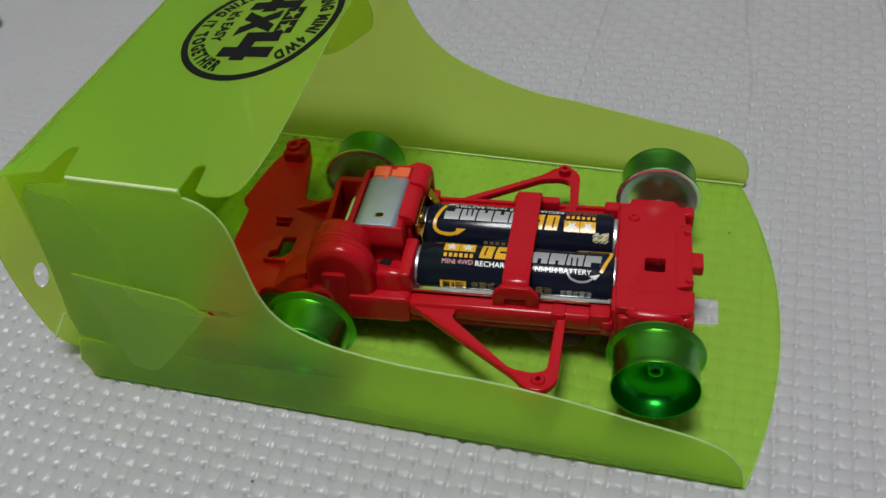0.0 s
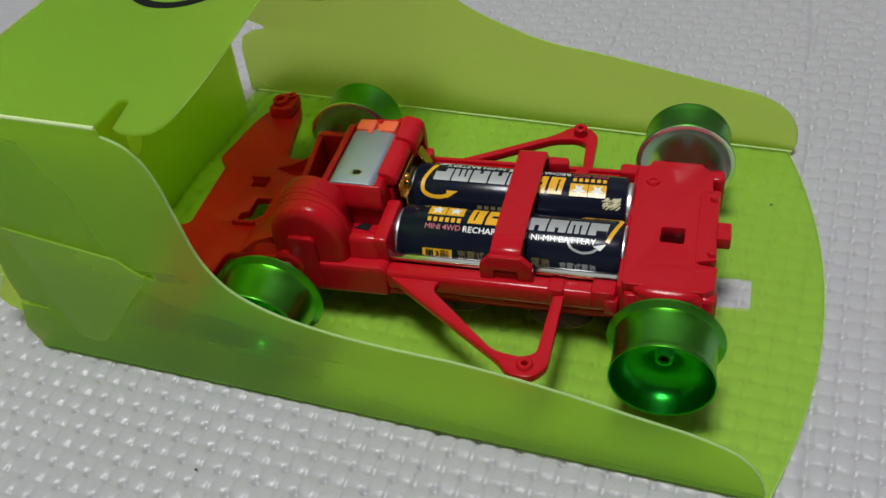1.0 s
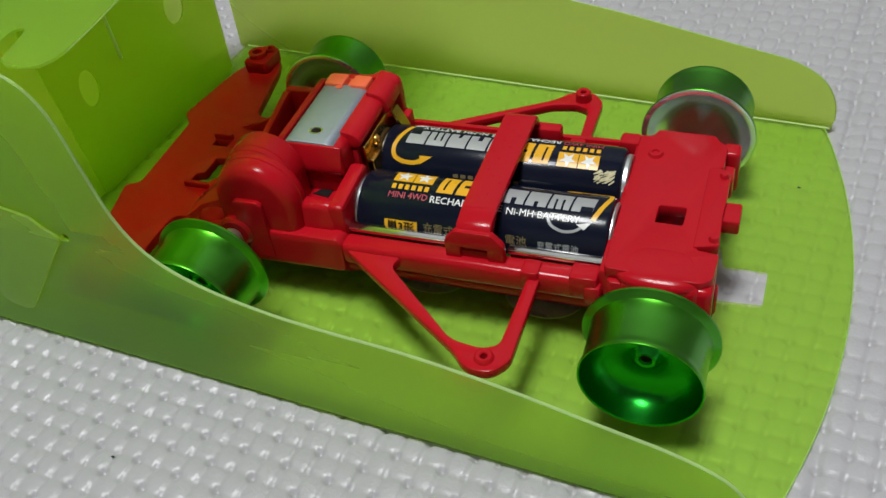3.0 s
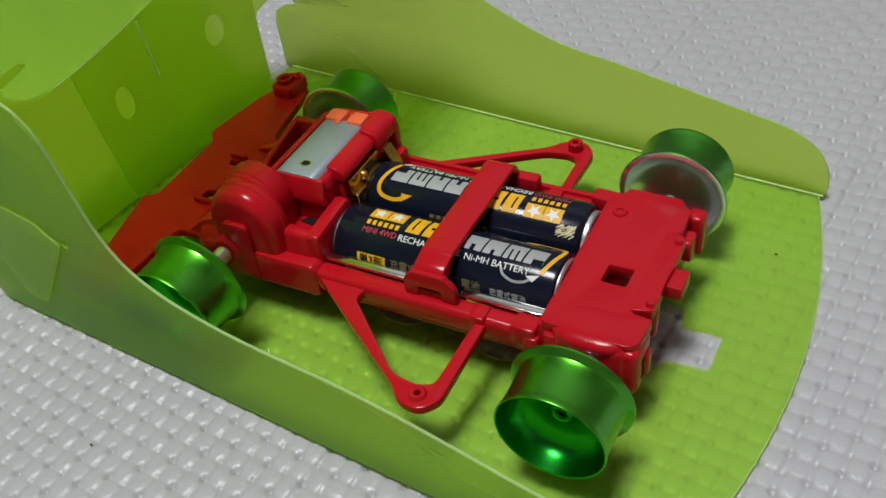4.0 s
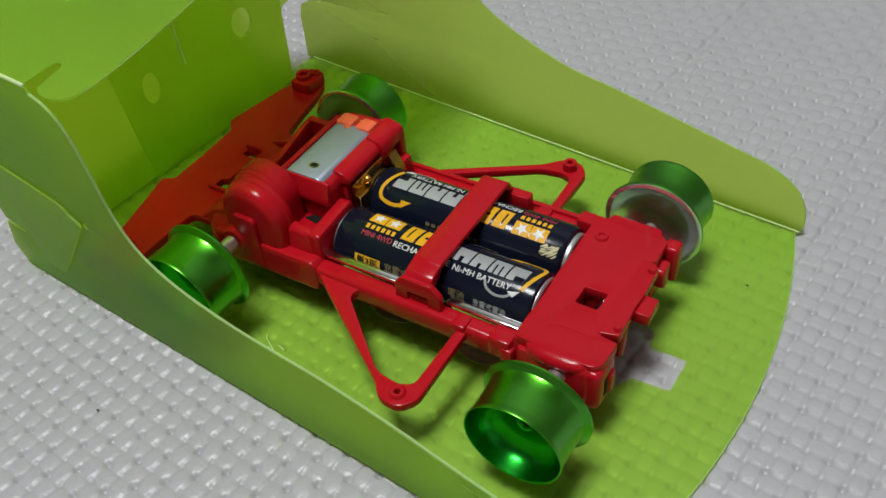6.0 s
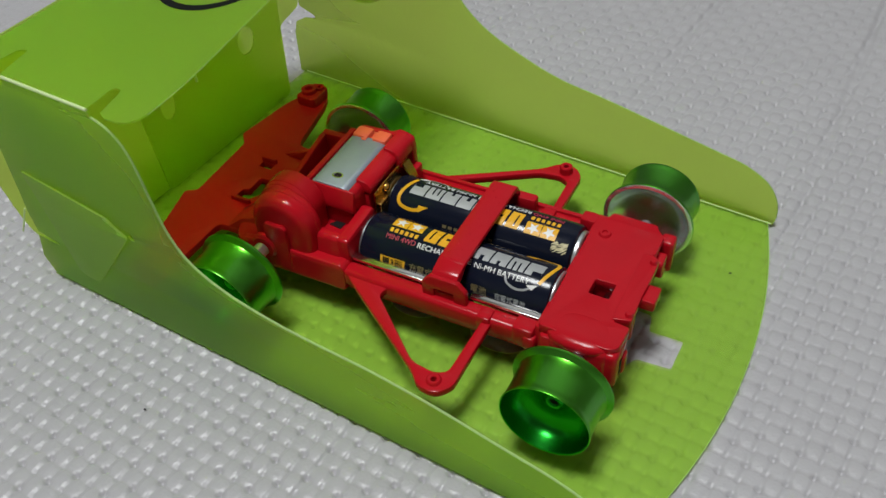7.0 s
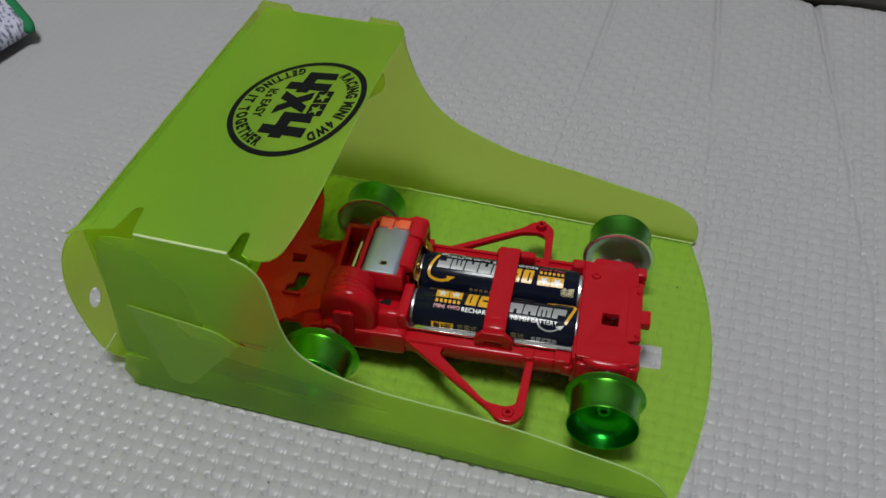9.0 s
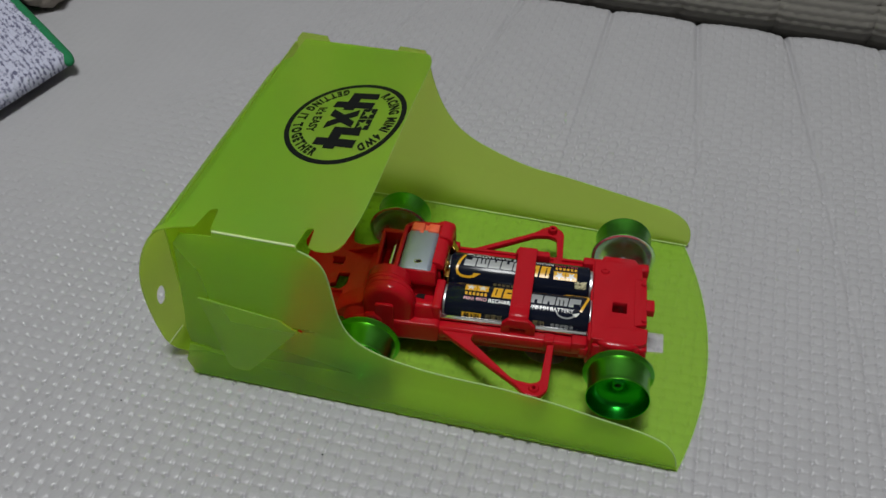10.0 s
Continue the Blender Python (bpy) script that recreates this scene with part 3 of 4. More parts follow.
for u, v, a, n in ((-23.0, -32.2, 25, 3.2), (-21.6, -33.4, 38, 2.4), (-19.8, -32.0, 12, 2.0), (-24.4, -31.0, 48, 1.6)):
    part("scuff", rod((u, v, 0.86), (u + n * math.cos(radians(a)), v + n * math.sin(radians(-a)), 0.86), 0.09, 6), CREASE, case, "pale scuff on the base sheet")
part("back_fold", rod((-90.9, NEAR_V + 1, 0.95), (-90.9, 46, 0.95), 0.35, 8), CREASE, case)


# printed badge: its reading direction runs to the near side, its top to the open end
BADGE = (-53.0, 5.6)
OVAL = 1.09


def badge_map(x, y):
    p, n = lid_map(BADGE[0] + y, BADGE[1] - x * OVAL)
    return (p[0], p[1], p[2] + SHEET / 2 + 0.06), n


def on_lid(bm, name, parent):
    slices(bm, "x", range(-20, 21, 4))
    for v in bm.verts:
        p, n = badge_map(v.co.x, v.co.y)
        v.co = Vector(p) + Vector(n) * v.co.z
    return part(name, bm, BLACK, parent)


def arc_text(text, radius, size, centre, span, top):
    """Letters on a circle: top reads clockwise with feet inward, else along the bottom."""
    glyphs = [None if ch == " " else lettering(ch, size, bold=size * 0.055) for ch in text]
    for g in glyphs:
        if g:
            for v in g.verts:
                v.co.x *= 0.66
    wide = [size * 0.30 if g is None else max(v.co.x for v in g.verts) + size * 0.10 for g in glyphs]
    k = span / sum(wide)
    at, bms = 0.0, []
    for g, w in zip(glyphs, wide):
        a = radians(centre + ((at + w / 2) * k - span / 2) * (-1 if top else 1))
        at += w
        if g is None:
            continue
        turn = a - math.pi / 2 if top else a + math.pi / 2
        g.transform(Matrix.Translation((radius * math.cos(a), radius * math.sin(a), 0)) @ Matrix.Rotation(turn, 4, "Z") @ Matrix.Translation((-(w - size * 0.10) / 2, 0, 0)))
        bms.append(g)
    return merged(*bms)


def ring_loop(r, n=72):
    return oval(0, 0, r, r, n)


badge = part("badge_ring", bent([ring_loop(18.9), ring_loop(17.3)], 0.06, badge_map, xs=range(-20, 21, 4), ys=range(-20, 21, 4)), BLACK, case, "black printed ring and lettering")
on_lid(arc_text("RACING MINI 4WD", 15.0, 4.1, 90, 112, True), "badge_text", badge)
on_lid(arc_text("GETTING IT TOGETHER", 15.0, 4.1, 270, 150, False), "badge_text", badge)
FOUR = [(0.3, 7.2), (3.6, 7.6), (3.0, 1.2), (4.9, 1.0), (5.5, 7.4), (8.9, 7.2), (8.2, 0.9), (9.4, 0.8), (9.1, -3.2), (7.9, -3.0), (7.5, -7.4), (4.2, -7.0), (4.6, -2.9), (-0.7, -2.6)]
CROSS = [(0.2, 3.4), (3.4, 3.6), (4.6, 1.0), (6.2, 3.4), (9.0, 3.2), (6.5, -1.5), (9.4, -6.6), (6.0, -6.4), (4.5, -3.6), (2.9, -6.6), (-0.4, -6.2), (2.6, -1.4)]
for loop, x0 in ((FOUR, -13.2), (CROSS, -4.7), (FOUR, 4.0)):
    on_lid(filled([[(x * 0.94 + x0, y * 0.92 + 0.2) for x, y in loop]], 0.06), "badge_figure", badge)
bm = lettering("It's EASY", 3.9, 11.6, bold=0.12)
bmesh.ops.translate(bm, verts=bm.verts[:], vec=(-6.0, -9.6, 0))
on_lid(bm, "badge_text", badge)


def star_loop(cx, cy, r):
    return [(cx + (r if k % 2 == 0 else r * 0.42) * math.sin(math.pi * k / 5), cy + (r if k % 2 == 0 else r * 0.42) * math.cos(math.pi * k / 5)) for k in range(10)]


for cx in (-2.5, 2.5):
    on_lid(filled([rect(cx - 2.3, cx + 2.3, 4.4, 9.0), star_loop(cx, 6.6, 2.1)], 0.06), "badge_emblem", badge)


def settle(ob):
    """The folded sheet stands a little lower than its cut size, its near side spread towards the back."""
    for kid in ob.children:
        for v in kid.data.vertices:
            x, y, z = v.co / MM
            near = min(max((FAR_V - y) / (FAR_V - NEAR_V), 0), 1.05)
            spread = 1.6 * min(max((62 - x) / 154, 0), 1) + 0.018 * z
            v.co = Vector((x, y - near * spread, z * 0.966)) * MM
        settle(kid)


settle(case)


# ---- toy car chassis: x along it (bumper at minus x), y across, z up ----
car = thing("toy_car_chassis", "red plastic toy race car chassis with bare green metal wheels", "toy car", pose(0, 0, -0.0011))


def red(name, bm, parent=car, label=""):
    return part(name, bm, RED, parent, label)


# tub and rails
frame_bm = merged(
    rbox(-18.6, 30.5, -19.4, -15.2, 12.5, 17.5, 1.2, 3), rbox(-20, 30.5, 16.4, 20, 11.5, 17.2, 0.6),
    rbox(-20, 31, -15.6, 17, 7.2, 9.0, 0.5), rbox(-12, 27, -12, 14, 2.0, 7.6, 2.0), rbox(31, 43.5, -13, 12, 3.0, 12, 1.5), rbox(-46, -20, -13, 13, 3.2, 11, 1.5),
    rbox(-21, -16.5, -15, 20, 9.5, 17.0, 0.8), rbox(29.5, 32.5, -19.2, 19.5, 9, 20.5, 0.6))
red("main_frame", frame_bm, label="red plastic battery tub and rails")
red("rail_lip", rbox(-19, 30, 19.2, 20.4, 15.2, 18.0, 0.35))
red("rail_block", rbox(24.6, 29.6, -20.4, -16.2, 14, 19.2, 0.8))
red("rail_block", rbox(27.2, 30.2, -20.8, -18, 13.4, 17.5, 0.8))
red("rail_block", rbox(26.2, 30.2, 15.6, 19.2, 14, 20.9, 0.7))
for x0, x1 in ((-19.5, 2.0), (12.6, 29.8)):
    part("contact_strip", merged(rbox(x0, x1, -15.6, -13.6, 17.6, 18.7, 0.3), rbox(x0, x1, -13.9, -13.4, 12, 18.4, 0.15)), STEEL, car, "bright metal battery contact strip")

# side guards with roller bosses
guard_out = fillet([(-18.6, -17.5), (-17.4, -19.2), (8.9, -36.6), (11.7, -39.8), (16.3, -40.2), (18.9, -37.0), (19.4, -17.5)], [0.6, 1.0, 3, 3, 2.2, 1.4, 0.6], 6)
guard_in = fillet([(-6.3, -18.4), (-7.6, -21.4), (8.0, -34.5), (13.4, -35.2), (16.2, -34.0), (17.2, -18.4)], [1, 1.6, 2.0, 1, 1.5, 1], 5)
guard_far = fillet([(-10.4, -18.4), (-11.4, -20.6), (8.6, -34.3), (13.6, -35.0), (16.4, -33.8), (17.3, -18.4)], [0.8, 1.2, 1.6, 1, 1.4, 0.8], 5)
for side in (1, -1):
    def flip(loop):
        return [(x, y if side == 1 else -0.3 - y) for x, y in loop]
    inner = guard_in if side == 1 else guard_far
    bm = ext([flip(guard_out), flip(inner), flip(oval(14.6, -37.2, 0.55, 0.55, 14))], 13.0, 15.0, "xy", 0.35)
    for v in bm.verts:
        dist = abs(v.co.y) - 18
        v.co.z += 1.6 * max(0, 1 - dist / 16)
    guard = red("side_guard", bm, label="triangular red side guard")
    c = flip([(14.6, -37.2)])[0]
    ya, yb = sorted(p[1] for p in flip([(0, -19.8), (0, -15.9)]))
    red("guard_root", rbox(15.9, 19.2, ya, yb, 14.4, 18.0, 0.6), guard)
    tall = 0.0 if side == 1 else 1.4
    red("roller_boss", lathe([(0.6, 0), (1.75, 0), (1.6, 0.5 + tall), (1.3, 0.75 + tall), (0.8, 0.7 + tall), (0.6, 0.5 + tall)], 24, Matrix.Translation((c[0], c[1], 14.9)), True), guard)

# bumper plate
bumper_loop = fillet([(-65.4, 41.2), (-69.2, 33.5), (-72.6, 16.0), (-69.6, 12.6), (-69.4, -8.4), (-72.3, -9.8), (-66.8, -33.5), (-63.4, -38.8), (-57.2, -38.0), (-56.2, -16.6), (-46, -16.6), (-46, 17.4), (-55.2, 17.8), (-58.4, 36.5), (-60.4, 41.6)], [2.5, 3, 1.2, 1, 1, 1.2, 3, 3, 2, 2, 0.5, 0.5, 2.5, 4, 2.5], 5)
hole_a = fillet([(-56.6, 2.0), (-52.9, 2.2), (-52.9, -3.2), (-55.2, -6.6), (-58.4, -6.6), (-58.4, -3.6), (-56.6, -3.0)], 0.4, 2)
bumper = red("bumper", ext([bumper_loop, hole_a, rect(-59.9, -56.4, 6.2, 8.0)], 14.0, 16.2, "xy", 0.45), label="wide red bumper plate")
for bx, by in ((-62.9, 37.3), (-62.0, -35.0)):
    red("bumper_boss", merged(ext([fillet([(bx - 3.4, by - 3.6), (bx + 3.0, by - 3.8), (bx + 3.4, by + 3.6), (bx - 1.6, by + 4.0)], 1.4)], 16, 19.2, "xy", 0.5), lathe([(1.0, 0), (2.2, 0), (2.1, 1.3), (1.2, 1.3), (1.0, 0.9)], 20, Matrix.Translation((bx - 0.5, by - 0.6, 19.0)), True), lathe([(0.5, 0), (1.3, 0), (1.2, 0.9), (0.6, 0.9)], 16, Matrix.Translation((bx + 1.6, by + 2.0, 19.0)), True)), bumper)
red("bumper_rib", ext([[(-57.0, 15.2), (-43, 15.2), (-43, 19.5), (-47, 20.5)]], 12.6, 13.4, "xz", 0.15), bumper)
bm = ext([[(-57.0, 16), (-43, 16), (-43, 21.5)]], 13.0, 14.2, "xz", 0.2)
red("bumper_rib", bm, bumper)
red("bumper_rib", rbox(-60.4, -56.0, 8.2, 9.2, 15.8, 17.6, 0.25), bumper)
red("bumper_rib", rbox(-58.8, -53.2, -7.9, -7.0, 15.8, 17.4, 0.25), bumper)
red("bumper_neck", merged(ext([[(-58, 14.2), (-44, 14.2), (-44, 22), (-49, 20), (-53, 16.5)]], -16.4, -8.6, "xz", 0.5), rbox(-52, -44, -9, 14, 10, 15.8, 0.6)), bumper)

# gearbox with the domed gear cover and motor bed
gear = red("gearbox", merged(
    rbox(-47, -20, -17.6, 17.4, 9.6, 17.4, 0.9),
    ext([fillet([(-47, 9.8), (-18.4, 10.2), (-18.0, 17.2), (-19.0, 18.4), (-30, 18.2), (-47, 18.0)], [2, 1.2, 0.8, 0.8, 0.5, 2])], -19.3, -14.0, "xz", 0.8)), label="red gearbox housing")


def arch(bm, rings, cx, cz, foot, n=30):
    """A skin over arches of growing radius; rings holds (y, radius)."""
    rows = []
    for y, r in rings:
        loop = [(cx - r, foot)] + [(cx - r * math.cos(math.pi * i / n), cz + r * math.sin(math.pi * i / n)) for i in range(n + 1)] + [(cx + r, foot)]
        rows.append([bm.verts.new((x, y, z)) for x, z in loop])
    for a, b in zip(rows, rows[1:]):
        for i in range(len(a) - 1):
            bm.faces.new((a[i], a[i + 1], b[i + 1], b[i]))
    bm.faces.new(rows[0])
    bm.faces.new(rows[-1])
    return bm


red("gear_cover", arch(bmesh.new(), [(-18.6, 5.4), (-18.55, 6.4), (-18.3, 7.2), (-17.8, 7.85), (-17.0, 8.3), (-16.0, 8.5), (-15.2, 8.52), (-15.0, 8.74), (-14.2, 8.74), (-13.4, 8.5), (-12.8, 7.9), (-12.4, 6.8)], -35.2, 23.6, 12.0), gear, "domed red gear cover with fine ridges")
red("cover_rear", arch(bmesh.new(), [(-14.4, 6.9), (-13.2, 7.0), (-13.0, 7.2), (-12.0, 7.22), (-11.8, 7.4), (-8.2, 7.45), (-7.6, 7.2), (-7.2, 6.4)], -36.3, 25.2, 12.0), gear)
red("cover_plate", ext([fillet([(-39.2, 11.5), (-33.0, 11.5), (-33.0, 24.4), (-33.7, 25.1), (-38.5, 25.1), (-39.2, 24.4)], 0.4)], -19.6, -18.3, "xz", 0.3), gear)
red("neck_dome", lathe([(0, 6.4), (2.4, 6.0), (4.6, 4.2), (5.9, 1.6), (6.2, 0)], 32, Matrix.Translation((-45.6, -13.2, 14.5))), gear)
red("axle_boss", lathe([(0, 0), (3.4, 0), (3.4, 3.0), (2.8, 3.6), (0, 3.6)], 28, Matrix.Translation((-40, -16.6, 17.2)) @ Matrix.Rotation(radians(90), 4, "X")), gear)
red("axle_boss", lathe([(0, 0), (3.4, 0), (3.4, 2.4), (2.8, 3.0), (0, 3.0)], 28, Matrix.Translation((-40, 17.0, 17.2)) @ Matrix.Rotation(radians(-90), 4, "X")), gear)
red("step_box", ext([fillet([(-16.9, 14), (-12.9, 14), (-12.9, 22.6), (-13.3, 23.1), (-14.8, 23.4), (-15.9, 22.7), (-16.7, 18.2)], [0.2, 0.2, 0.4, 0.5, 0.7, 0.7, 0.6])], -26.8, -20.4, "yz", 0.5), gear)

# motor bed: bracket along the can, blocks at its two ends, pocket on the front side
bed = red("motor_bed", merged(
    ext([fillet([(-23.3, 26.6), (-20.0, 26.6), (-19.2, 27.4), (-19.5, 28.8), (-20.8, 29.7), (-23.3, 30.2)], [0.2, 0.4, 0.6, 0.8, 1.2, 0.4])], -2.2, 18.2, "xz", 0.35),
    rbox(-23.3, -20.4, -2.0, 18.0, 13, 26, 0.4)), label="red motor bed and clip")
red("bed_lip", ext([fillet([(-23.3, 16), (-21.4, 16), (-21.4, 27.2), (-21.9, 28.8), (-23.3, 29.4)], [0.2, 0.2, 0.6, 0.8, 0.4])], -6.2, -1.8, "xz", 0.3), bed)
red("clip_head", ext([fillet([(-22.8, 25.8), (-19.0, 25.8), (-18.2, 27.0), (-18.7, 29.4), (-20.0, 30.4), (-22.8, 30.9)], [0.2, 0.4, 0.6, 0.8, 1.0, 0.5])], 10.0, 18.5, "xz", 0.5), bed)
red("end_block", ext([fillet([(-6.2, 23.6), (-7.2, 23.6), (-7.9, 24.6), (-7.8, 26.0), (-7.3, 28.0), (-6.7, 29.8), (-6.2, 29.8)], [0.1, 0.4, 0.7, 1.0, 1.4, 0.3, 0.1])], -34.4, -21.2, "yz", 0.6), bed)
red("end_block", ext([fillet([(-36.0, 16), (-18.2, 16), (-18.2, 27.4), (-18.6, 29.8), (-22.4, 30.8), (-25, 29.4), (-33.6, 29.0), (-36.2, 26.6)], [0.3, 0.3, 1.2, 1.2, 1.0, 0.8, 1.2, 1.2])], 16.2, 18.6, "xz", 0.5), bed)
red("bed_wall", ext([fillet([(-16.6, 13), (-2.8, 13), (-2.9, 23.2), (-4.0, 24.6), (-16.2, 23.6)], [0.2, 0.2, 1.2, 1.2, 0.8])], -21.3, -18.1, "yz", 0.8), bed)
red("bed_wall", rbox(-35.9, -34.4, -6.6, 16.6, 15, 28.8, 0.4), bed)
red("pocket_wall", ext([fillet([(-7.0, 13), (14.8, 13), (14.8, 26.6), (13.0, 27.0), (-5.4, 23.2), (-7.0, 21.4)], [0.2, 0.2, 0.6, 0.6, 0.8, 0.8])], -43.4, -41.9, "yz", 0.4), bed)
red("pocket_wall", rbox(-43.2, -35.0, 13.4, 15.4, 13, 27.2, 0.5), bed)
red("pocket_floor", rbox(-43, -35, -7, 14, 13.2, 19.0, 0.3), bed)
red("well_floor", rbox(-31, -20.2, -13.4, -6.8, 13, 19.4, 0.2), bed)
red("end_rest", rbox(-18.2, -16.4, -13.2, -3.0, 9, 16.4, 0.5), bed)
red("end_rest", rbox(-18.0, -16.6, 4.5, 14.2, 11, 20.4, 0.5), bed)
red("end_rest", rbox(-20.0, -16.6, 14.8, 18.0, 13, 22.4, 0.6), bed)
# flat dark patch on the floor, painting the shade down in the well
part("well", ext([[(-28.2, -8.7), (-27.0, -7.05), (-24.6, -7.05), (-24.8, -9.2)]], 18.6, 19.6), DARK, bed, "flat dark patch painting the shaded pit beside the motor")
red("well_back", rbox(-34, -22.2, -7.0, -6.3, 13, 24.2, 0.2), bed)
red("well_side", rbox(-36, -29.0, -19.0, -12, 9.9, 18.1, 0.5), bed)
part("gear_shaft", rod((-38.2, -7.4, 23.2), (-38.2, 13.4, 23.2), 1.0, 16), STEEL, car, "thin steel gear shaft")

# motor
motor = part("motor_can", ext([fillet([(-34.3, 14), (-22.4, 14), (-22.4, 28), (-23.8, 30.2), (-32.6, 30.2), (-34.3, 28)], [1, 1, 1.5, 1.2, 1.2, 1.5], 5)], -6.4, 13.0, "xz", 0.3), MOTOR_CAN, car, "zinc grey metal motor can")
# dark plate on the can top painting the shade inside its hole
part("can_hole", ext([fillet([(-28.8, -3.2), (-27.0, -3.3), (-26.8, -2.4), (-27.5, -2.0), (-28.6, -2.2)], 0.3)], 30.1, 30.33, "xy", 0.05), DARK, motor)
part("can_dent", ext([oval(-27.9, -2.7, 1.45, 1.05, 20), oval(-27.9, -2.65, 1.1, 0.7, 20)], 30.1, 30.3, "xy", 0.06), STEEL, motor)
part("end_cap", merged(ext([fillet([(-35, 16), (-20.9, 16), (-21.2, 24), (-23.4, 28.4), (-25, 29.4), (-31.6, 29.4), (-33.6, 28.4)], [0.5, 0.5, 3, 1.5, 1, 1, 2])], 12.6, 16.6, "xz", 0.4), rbox(-32.8, -28.5, 12.1, 16.1, 27.5, 30.8, 0.6), rbox(-27.3, -23.4, 12.1, 16.1, 27.5, 30.8, 0.6), rbox(-30.0, -28.6, 11.4, 13.2, 29.0, 30.5, 0.3)), ORANGE, motor, "orange plastic end cap")
term = part("terminal", merged(
    ext([fillet([(-1.5, 15), (14.5, 15), (14.8, 26.5), (-1.2, 26.3)], 0.5)], -19.6, -19.1, "yz", 0.1),
    rbox(-19.4, -17.9, -1.0, 3.0, 22.6, 23.1, 0.15), ext([fillet([(-1.0, 15), (3.2, 15), (3.2, 23.0), (-1.0, 23.0)], 0.4)], -18.3, -17.9, "yz", 0.1)), BRASS, car, "folded brass motor terminal")
strip = [(-19.0 + 2.6 * math.sin(k / 12 * 2.2), 25.4 - k * 0.85) for k in range(13)]
part("terminal_spring", ext([strip + [(x + 0.45, z + 0.1) for x, z in strip[::-1]]], 11.8, 14.6, "xz"), BRASS, term)
part("terminal_rivet", lathe([(0, 1.0), (0.7, 0.8), (1.1, 0.2), (1.1, 0), (0, 0)], 16, Matrix.Translation((-19.1, 3.9, 24.4)) @ Matrix.Rotation(radians(90), 4, "Y")), BRASS, term)
for y in (-6.4, 8.2):
    part("contact_spring", lathe([(0, 0), (2.6, 0), (2.4, 0.9), (1.6, 1.6), (0.8, 2.3), (0, 2.5)], 20, Matrix.Translation((-19.6 if y > 0 else -18.6, y, 16.5)) @ Matrix.Rotation(radians(90), 4, "Y")), BRASS if y > 0 else STEEL, car)

# rear gear cover plate
rear = red("rear_cover", merged(
    ext([fillet([(30.4, -19.4), (46.2, -20.2), (48.0, -18.8), (48.3, -12.6), (44.7, -12.2), (44.7, 9.6), (46.4, 10.0), (46.4, 16.6), (44.6, 18.0), (43.9, 19.6), (33.2, 19.8), (32.5, 17.8), (30.2, 17.4)], [1, 1.4, 1, 0.5, 0.2, 0.2, 0.6, 0.8, 0.8, 0.7, 0.6, 0.6, 0.8]), fillet([(36.9, -2.2), (41.5, -2.1), (41.4, -6.7), (36.8, -6.6)], 0.4, 2)], 19.2, 21.8, "xy", 0.4),
    ext([fillet([(31, -20.6), (46.4, -20.6), (47.2, -18), (47.0, -13), (43.8, -12), (43.8, 9.6), (46.0, 10.4), (46.0, 18.4), (44, 19.2), (32, 19.2)], [1.2, 1.2, 1, 0.5, 0.5, 0.5, 0.5, 0.8, 0.8, 1.2]), rect(36.4, 42, -7.2, -1.7)], 9.8, 19.6, "xy", 0.5)), label="red rear gearbox cover plate")
# black block under the plate, painting the shade in the square hole
part("hole_floor", rbox(36.2, 42.2, -7.4, -1.5, 9.9, 14.0, 0), DARK, rear)
bm = bmesh.new()
bmesh.ops.create_icosphere(bm, subdivisions=4, radius=1)
for v in bm.verts:
    x, y, z = (math.copysign(abs(c) ** 0.75, c) for c in v.co)
    v.co = (39.4 + 7.4 * x, -16.8 + 5.0 * y, 20.2 + 1.95 * z)
red("cover_hump", bm, rear)
red("cover_flank", rbox(33.2, 46.4, -21.2, -17.5, 11.5, 20.9, 1.5, 4), rear)
red("latch_bar", ext([fillet([(43.9, -12.1), (48.0, -11.0), (47.7, -3.4), (47.9, 1.4), (47.8, 8.4), (46.2, 9.5), (43.9, 9.4)], 0.5)], 20.0, 22.1, "xy", 0.25), rear)
red("latch_pin", rbox(46.0, 50.6, -3.4, 1.8, 18.0, 20.9, 0.4), rear)
red("latch_tongue", rbox(44.6, 47.4, -8.0, -4.8, 11.5, 18.8, 0.9, 3), rear)
red("latch_tongue", rbox(43.6, 46.8, 3.0, 5.4, 11.5, 18.8, 0.7), rear)
red("end_lug", rbox(45.4, 48.8, 15.8, 19.5, 11.5, 20.6, 0.8, 3), rear)
red("end_lug", ext([fillet([(10.2, 19.0), (14.4, 19.4), (14.2, 14.0), (12.4, 13.0), (10.6, 14.2)], [1.2, 1.2, 2, 1.6, 2])], 45.2, 48.2, "yz", 0.5), rear)
red("end_lug", rbox(44.4, 48.3, -20.8, -12.9, 10.4, 20.4, 1.1, 3), rear)
red("end_lug", rbox(46.6, 48.8, -16.6, -13.8, 11.0, 16.6, 0.7, 3), rear)
# black block set in the lug, painting a shaded slit
part("end_slit", rbox(46.0, 48.4, -18.2, -17.0, 12.4, 17.0, 0.1), DARK, rear)
red("screw_boss", lathe([(0, 0.2), (0.6, 0.2), (0.75, 0.55), (1.2, 0.55), (1.5, 0.0), (0, 0)], 24, Matrix.Translation((33.8, 12.0, 21.8))), rear)
for sx, sy in ((46.8, 7.2), (47.0, -9.7)):
    red("end_stud", lathe([(0, 0.9), (0.6, 0.8), (0.9, 0.3), (0.95, 0), (0, 0)], 16, Matrix.Translation((sx, sy, 22.0))), rear)

